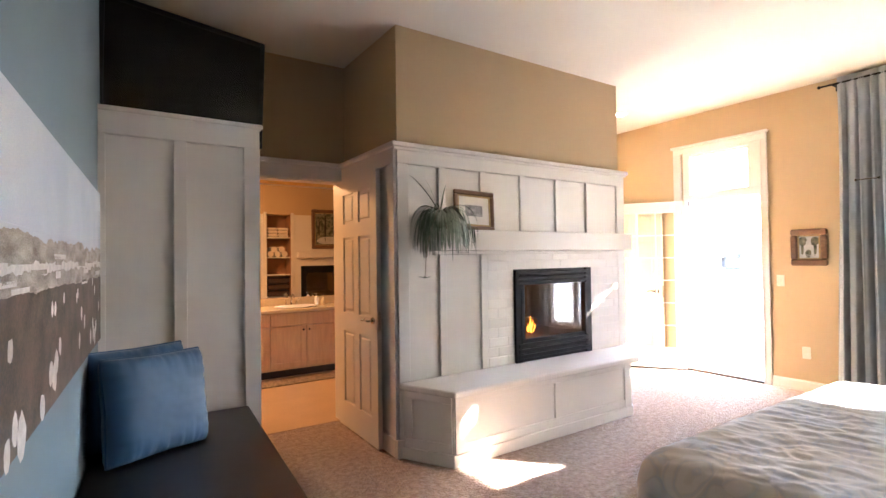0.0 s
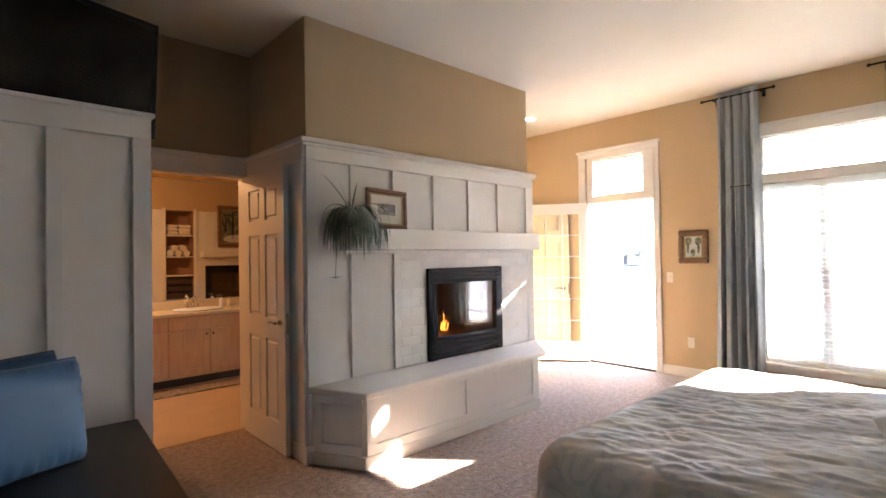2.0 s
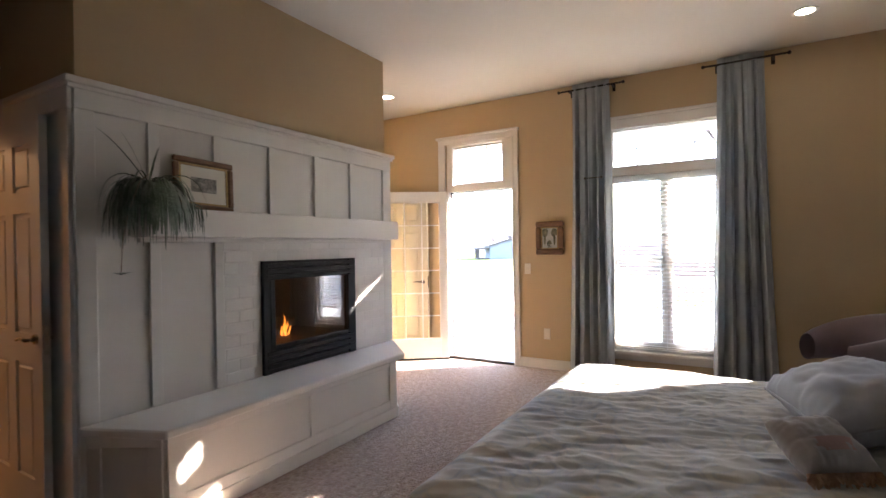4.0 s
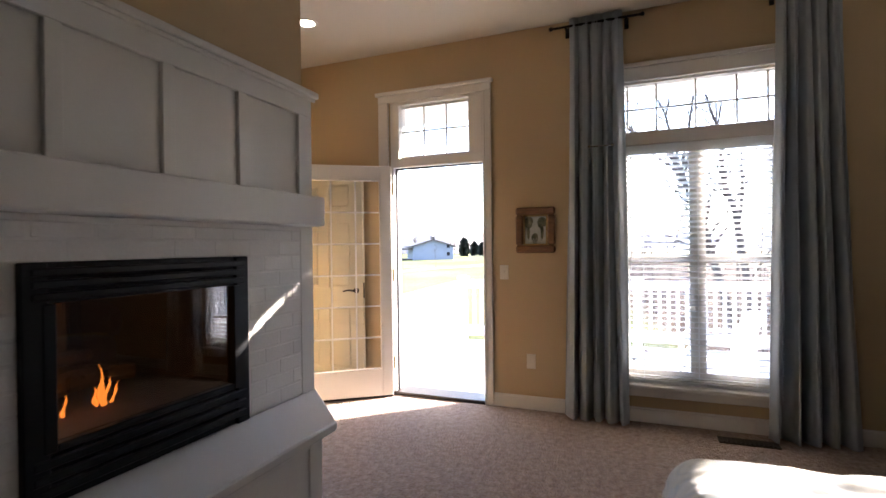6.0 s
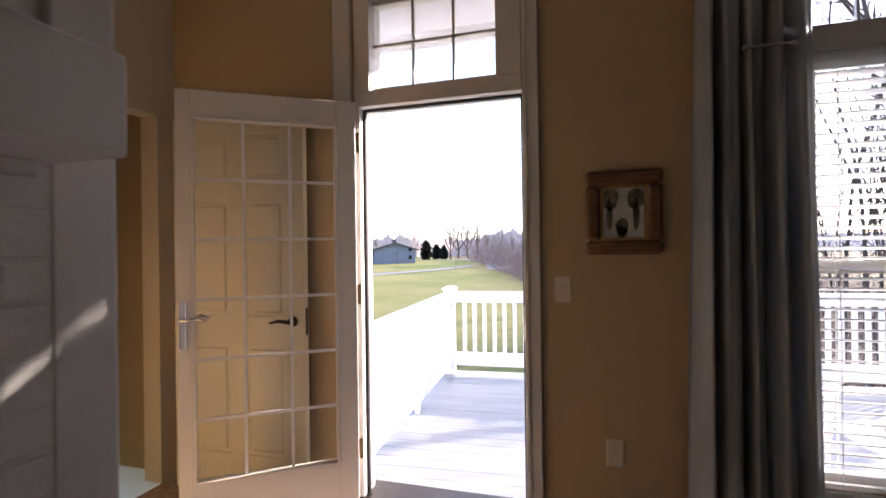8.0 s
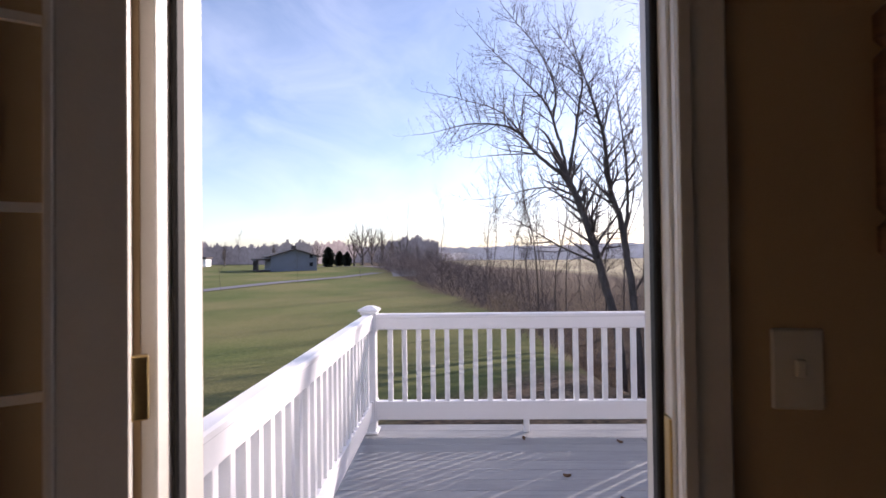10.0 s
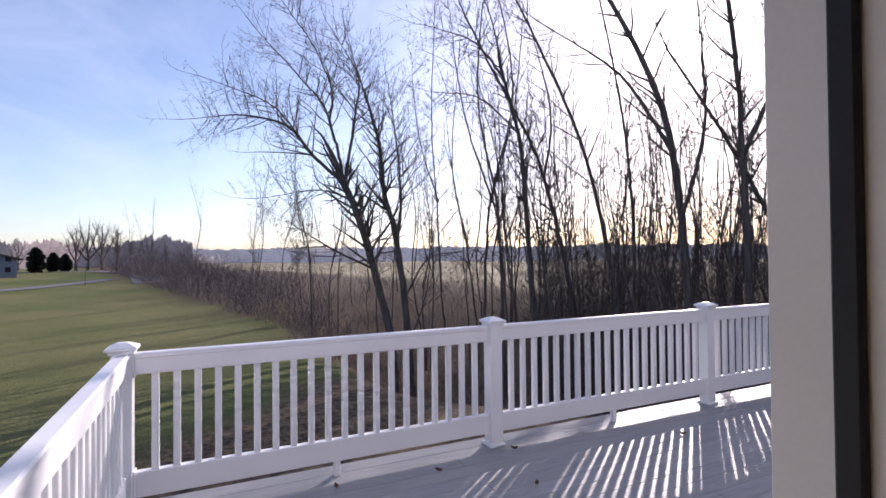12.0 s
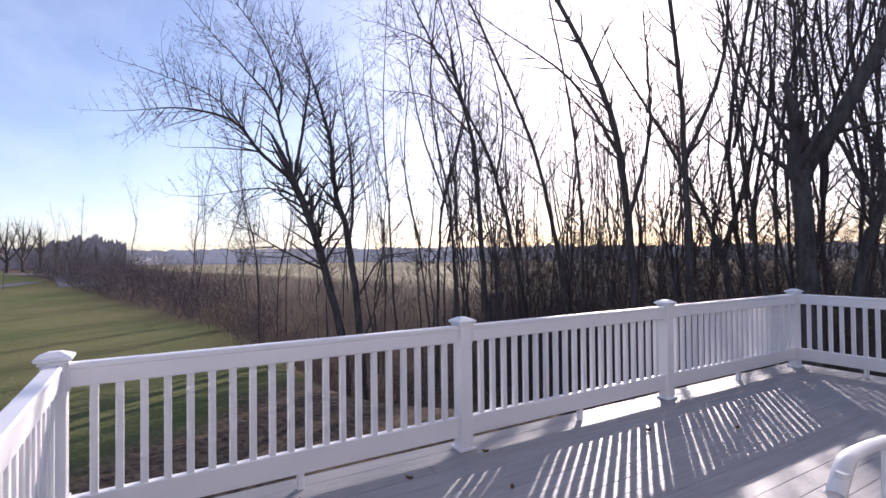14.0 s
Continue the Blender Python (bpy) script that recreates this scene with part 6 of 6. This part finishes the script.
bare_tree("bare tree with crossing limbs", 151.5, 21, [
    ([(0, 0), (-0.6, 4.0), (-2.2, 8.0), (-4.0, 11.5)], 0.19, 0.05, 0.4), ([(-0.5, 3.6), (0.6, 8.0), (1.0, 13.5)], 0.14, 0.03, 0.3)], 12, 2.5, 2.1)
bare_tree("massive forked bare tree beside the deck", 157.3, 17, [
    ([(0, 0), (-0.05, 3.0), (-0.2, 5.9)], 0.36, 0.30, 0.9), ([(-0.2, 5.9), (1.0, 8.0), (2.0, 10.6), (2.5, 15.0)], 0.30, 0.12, 0.4),
    ([(-0.2, 5.9), (-0.5, 7.0), (-1.6, 9.6), (-2.2, 13.0)], 0.10, 0.03, 0.3), ([(0.4, 7.0), (2.4, 7.2), (4.4, 6.2)], 0.08, 0.02, 0.3)], 13, 2.5, 2.0)
bare_tree("dark bare tree leaning beside the deck", 160.5, 18, [
    ([(0, 0), (0.1, 3.2), (0.9, 6.2), (1.1, 9.0)], 0.24, 0.12, 0.5), ([(1.1, 9.0), (0.6, 12.0), (1.2, 16.0)], 0.11, 0.03, 0.2), ([(0.5, 5.0), (-0.8, 8.5), (-1.4, 12.0)], 0.10, 0.03, 0.3)], 14, 2.5, 2.0)

# lesser trees, copied about the wood
kinds = []
for s, (hgt, r) in enumerate(((9.0, 0.075), (14.0, 0.10), (7.0, 0.05), (17.0, 0.115))):
    kinds.append(bare_tree("slender bare woodland tree", 118 + s * 9, 30 + s * 2, [
        ([(0, 0), (-0.2, hgt * 0.3), (-0.3 + 0.3 * s, hgt * 0.62), (-0.9, hgt)], r, r * 0.25, 0.3), ([(-0.2, hgt * 0.3), (0.7, hgt * 0.55), (0.9, hgt * 0.85)], r * 0.6, r * 0.15, 0.2)], 40 + s, 1.45, hgt ** 0.5 * 0.52))
rnd = random.Random(77)
for k in range(150):
    u = k / 150
    az = (93 if k % 3 else 122) + (82 if k % 3 else 54) * ((u * 1.0 + rnd.uniform(-0.02, 0.02)) % 1.0)
    near = 24 + max(0, 100 - az) * 1.6
    d = near - (4 if az > 128 else 0) + rnd.random() ** 1.4 * 26 + (0 if az > 100 else 3)
    x, y, z = place(az, d)
    s = (rnd.uniform(0.55, 1.0) * 0.8 if az < 114 else rnd.uniform(0.7, 1.15)) * (1 + 0.09 * dip(x, y))
    pick = k % 4 if az < 114 else (1, 3, 3, 0)[k % 4]
    if 124 < az < 149:
        # the low sun clears the tops of these
        s = min(s, (0.36 * d - 1.0 - z) / (9.0, 14.0, 7.0, 17.0)[pick] / 1.15)
    copy_thing(kinds[pick], Matrix.Translation((x, y, z - 0.1)) @ Matrix.Rotation(rnd.uniform(0, math.tau), 4, "Z") @ pose(0, 0, 0, rnd.uniform(-6, 6), rnd.uniform(-6, 6), 0)).scale = (s, s, s)
for az, d, s in ((52, 120, 1.0), (57, 125, 0.9), (82.5, 96, 0.6), (84.5, 90, 0.55), (72.0, 58, 0.30), (79.0, 66, 0.36), (64.0, 52, 0.30), (83.3, 80, 0.4), (88.5, 62, 0.55), (62, 130, 0.9), (66, 140, 0.9)):
    x, y, z = place(az, d)
    copy_thing(kinds[(int(az * 7)) % 4], Matrix.Translation((x, y, z - 0.05)) @ Matrix.Rotation(az, 4, "Z")).scale = (s, s, s)

# broad-crowned trees beyond the lane
SLIM = 1.3
broad = bare_tree("broad-crowned bare tree beyond the lane", 79.2, 124, [
    ([(0, 0), (0.1, 2.0), (-0.1, 4.5), (0.1, 8.5)], 0.26, 0.06, 0.4), ([(0, 2.0), (-1.6, 4.2), (-2.8, 7.0)], 0.16, 0.05, 0.2), ([(0, 2.2), (1.7, 4.4), (2.7, 6.8)], 0.16, 0.05, 0.2),
    ([(0, 3.4), (-0.8, 6.2), (-1.3, 8.6)], 0.12, 0.05, 0.2), ([(0, 3.4), (0.9, 6.2), (1.5, 8.4)], 0.12, 0.05, 0.2)], 61, 1.7, 2.2, 2)
for az, d, s in ((78.3, 120, 0.85), (80.3, 126, 1.0), (81.5, 122, 0.9), (82.6, 112, 0.6), (84.0, 104, 0.62), (85.6, 100, 0.5), (87.2, 92, 0.42), (74.2, 135, 0.6), (69.5, 140, 0.6), (64.5, 138, 0.6)):
    x, y, z = place(az, d)
    copy_thing(broad, Matrix.Translation((x, y, z - 0.1)) @ Matrix.Rotation(az * 3.1, 4, "Z")).scale = (s, s, s)

# thicket along the lawn's edge
def thicket(name, label, n, spot, height, r, mat, seed, twigs=5, rise=0.0, lean=0.34, power=1.0):
    w = Wood()
    rnd = random.Random(seed)
    for k in range(n):
        x, y = spot(rnd)
        z = land_z(x, y)
        h = height * (0.25 + 0.75 * rnd.random() ** power) * (1 + 0.9 * noise.noise(Vector((x * 0.13, y * 0.13, seed)))) * (1 + rise * min(1, max(0, (x - 40) / 60)))
        p = Vector((x, y, z - 0.05))
        d = Vector((rnd.gauss(0, lean), rnd.gauss(0, lean), 1)).normalized()
        for j in range(3):
            q = p + d * h / 3
            w.seg(p, q, r * (1 - j * 0.28), r * (0.72 - j * 0.28), 3)
            for _ in range(twigs if j else 1):
                b = p + (q - p) * rnd.random()
                dd = (d + Vector((rnd.gauss(0, 0.9), rnd.gauss(0, 0.9), 0.1))).normalized()
                w.seg(b, b + dd * h * rnd.uniform(0.14, 0.42), r * 0.45, r * 0.15, 3)
            p = q
            d = (d + Vector((rnd.gauss(0, 0.36), rnd.gauss(0, 0.36), 0.1))).normalized()
    ob = new(name, from_lists(name, w.v, w.f, mat))
    return tagged(ob, label, "brush", "", "stuff")


def hedge_spot(rnd):
    t = rnd.random() ** 0.8
    x = 30 + 75 * t
    return x + rnd.uniform(-1, 1), 0.28 * (x - 30) - 0.9 - rnd.random() ** 1.3 * (6 + 8 * t)


def wood_spot(rnd):
    az, d = rnd.uniform(98, 178), 21 + rnd.random() ** 1.2 * 40
    x, y, _ = place(az, d)
    return x, y


thicket("hedgerow_brush", "tangled leafless brush along the lawn's edge", 2700, hedge_spot, 2.7, 0.013, BRUSH, 3, 6, 0.9, 0.55, 1.7)
thicket("woodland_brush", "tangled leafless undergrowth below the trees", 3600, wood_spot, 4.2, 0.011, BRUSH, 4, 4, 0.0, 0.45, 1.8)


def deep_spot(rnd):
    az, d = 185 - 59 * rnd.random() ** 1.5, 23 + rnd.random() ** 1.3 * 40
    x, y, _ = place(az, d)
    return x, y


thicket("deep_wood_brush", "dense leafless saplings deep in the wood", 5200, deep_spot, 10.0, 0.019, TWIG, 14, 4, 0.0, 0.34, 1.7)


def fringe_spot(rnd):
    az = rnd.uniform(94, 176)
    d = 19.5 + max(0, 100 - az) * 1.8 + rnd.random() * 9
    x, y, _ = place(az, d)
    return x, y


thicket("dry_weeds", "dry straw-coloured weeds at the wood's edge", 3500, fringe_spot, 1.3, 0.010, PALEBRUSH, 5, 3)


# far woods: three broken crests beyond the fields, haze painted into their materials
def far_band(name, label, dist, az0, az1, low, high, mat, seed, n=900):
    bm = bmesh.new()
    rnd = random.Random(seed)
    prev = None
    for k in range(n + 1):
        az = az0 + (az1 - az0) * k / n
        d = dist * (1 + 0.06 * math.sin(az * 0.35 + seed))
        x, y = EYE.x + d * math.sin(radians(az)), EYE.y + d * math.cos(radians(az))
        h = low + (high - low) * (0.5 + 0.5 * noise.noise(Vector((az * 0.22, seed, 0)))) + (high - low) * 0.35 * noise.noise(Vector((az * 2.2, seed, 3))) + (high - low) * 0.16 * rnd.uniform(-1, 1)
        z0 = -3.0
        col = [bm.verts.new((x, y, z0)), bm.verts.new((x, y, -0.6 + h)), bm.verts.new((x + 6 * math.sin(radians(az)), y + 6 * math.cos(radians(az)), -3.0))]
        if prev:
            bm.faces.new((prev[0], col[0], col[1], prev[1]))
            bm.faces.new((prev[1], col[1], col[2], prev[2]))
        prev = col
    return struct(name, bm, mat, label)


far_band("backdrop_ridge", "far wooded ridge with haze put into its colour", 900, 30, 200, 14, 22, RIDGE, 1.5)
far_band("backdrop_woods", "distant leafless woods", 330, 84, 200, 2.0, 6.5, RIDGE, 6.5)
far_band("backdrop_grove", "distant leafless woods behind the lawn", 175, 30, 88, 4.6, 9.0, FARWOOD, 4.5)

# conifers beside the far house
def conifer(az, d, h):
    x, y, z = place(az, d)
    th = thing("conifer", "dark evergreen tree beside the lane", "tree", (x, y, z), "evergreens")
    part("trunk", tube((x, y, z - 0.1), (x, y, z + h), 0.16, 0.02, 7), BARK, th)
    bm = bmesh.new()
    rnd = random.Random(int(az * 100))
    for k in range(420):
        t = rnd.random() ** 0.8
        r = h * 0.36 * (1 - t ** 3.0) ** 0.6 * (0.75 + 0.25 * min(1, t * 4)) * rnd.uniform(0.45, 1.15) + 0.1
        a = rnd.uniform(0, math.tau)
        c = Vector((x, y, z + 0.25 + t * h * 0.98))
        e = c + Vector((r * math.cos(a), r * math.sin(a), rnd.uniform(-0.25, 0.2)))
        s = Vector((-math.sin(a), math.cos(a), 0)) * (0.18 + r * 0.22)
        bm.faces.new([bm.verts.new(v) for v in (c, c + (e - c) * 0.6 + s, e, c + (e - c) * 0.6 - s)])
        bm.faces.new([bm.verts.new(v) for v in (c + Vector((0, 0, -0.1)), c + (e - c) * 0.6 + Vector((0, 0, 0.3)), e, c + (e - c) * 0.6 + Vector((0, 0, -0.35)))])
    part("crown", bm, CONIFER, th)


for az, d, h in ((75.4, 112, 4.2), (76.6, 118, 3.3), (77.5, 116, 3.0)):
    conifer(az, d, h)


# the far house
def house(az, d, w, dep, wall_h, roof_h, label, facing):
    x, y, z = place(az, d)
    z -= 0.3
    m = Matrix.Translation((x, y, z)) @ Matrix.Rotation(radians(facing), 4, "Z")
    th = thing("house", label, "house", (x, y, z))

    def at(*rows):
        bm = bmesh.new()
        for r in rows:
            add_box(bm, *r, turn=m)
        return bm

    part("wall", at((-w / 2, w / 2, -dep / 2, dep / 2, 0, wall_h)), SIDING, th)
    g = [m @ Vector(p) for p in ((-w / 2, -dep / 2 + 0.02, wall_h), (w / 2, -dep / 2 + 0.02, wall_h), (0, -dep / 2 + 0.02, wall_h + roof_h), (-w / 2, dep / 2 - 0.02, wall_h), (w / 2, dep / 2 - 0.02, wall_h), (0, dep / 2 - 0.02, wall_h + roof_h))]
    for tri in ((0, 1, 2), (3, 5, 4)):
        bm = bmesh.new()
        bm.faces.new([bm.verts.new(g[i]) for i in tri])
        part("gable", bm, SIDING, th)
    bm = bmesh.new()
    o = 0.5
    slope = roof_h / (w / 2)
    for sx in (-1, 1):
        a = [Vector((sx * (w / 2 + o), -dep / 2 - o, wall_h - o * slope)), Vector((sx * (w / 2 + o), dep / 2 + o, wall_h - o * slope)), Vector((0, dep / 2 + o, wall_h + roof_h)), Vector((0, -dep / 2 - o, wall_h + roof_h))]
        lo_, hi_ = [bm.verts.new(m @ p) for p in a], [bm.verts.new(m @ (p + Vector((0, 0, 0.2)))) for p in a]
        bm.faces.new(lo_)
        bm.faces.new(hi_)
        for i in range(4):
            bm.faces.new((lo_[i], lo_[(i + 1) % 4], hi_[(i + 1) % 4], hi_[i]))
    bmesh.ops.recalc_face_normals(bm, faces=bm.faces)
    roof = part("roof", bm, SHINGLE, th)
    part("chimney", at((0.3, 1.0, -0.6, 0.4, wall_h + roof_h - 0.4, wall_h + roof_h + 0.8)), SHINGLE, roof)
    part("porch", at((-w / 2 - 2.2, -w / 2 - 0.01, -dep / 2 + 0.5, dep / 2 - 1, 0, 0.4), (-w / 2 - 2.4, -w / 2 - 0.01, -dep / 2 + 0.3, dep / 2 - 0.8, wall_h - 0.6, wall_h - 0.3)), SHINGLE, th)
    for k in range(4):
        px = -dep / 2 + 0.7 + k * (dep - 2.2) / 3
        part("porch_post", at((-w / 2 - 2.1, -w / 2 - 1.9, px, px + 0.2, 0.4, wall_h - 0.6)), SHINGLE, th)
    for wz in (0.9, wall_h - 0.35):
        wx = w / 2 - 1.3
        wn = part("window", at((wx, wx + 0.7, -dep / 2 - 0.05, -dep / 2, wz, wz + 0.8)), SIDING, th)
        part("pane", at((wx + 0.06, wx + 0.64, -dep / 2 - 0.06, -dep / 2 - 0.05, wz + 0.06, wz + 0.74)), DARKGLASS, wn)
    return th


house(71.2, 92, 7.6, 9.0, 2.7, 1.15, "blue-grey gabled house on the rise", -62)
for az, w in ((58.0, 4.0), (60.5, 6.0), (62.3, 3.0)):
    x, y, z = place(az, 150)
    b = thing("barn", "small pale far-off outbuilding", "building", (x, y, z))
    part("wall", boxes((x - w / 2, x + w / 2, y - 2, y + 2, z - 0.3, z + 2.0)), VINYL, b)
    part("roof", prism([(x - w / 2 - 0.3, y - 2.3), (x + w / 2 + 0.3, y - 2.3), (x + w / 2 + 0.3, y + 2.3), (x - w / 2 - 0.3, y + 2.3)], z + 2.0, z + 2.5), SHINGLE, b)


# swing all that stands outdoors about the deck door
for ob in [o for o in scene.objects if o not in indoors and not o.parent]:
    ob.matrix_basis = TURN @ ob.matrix_basis
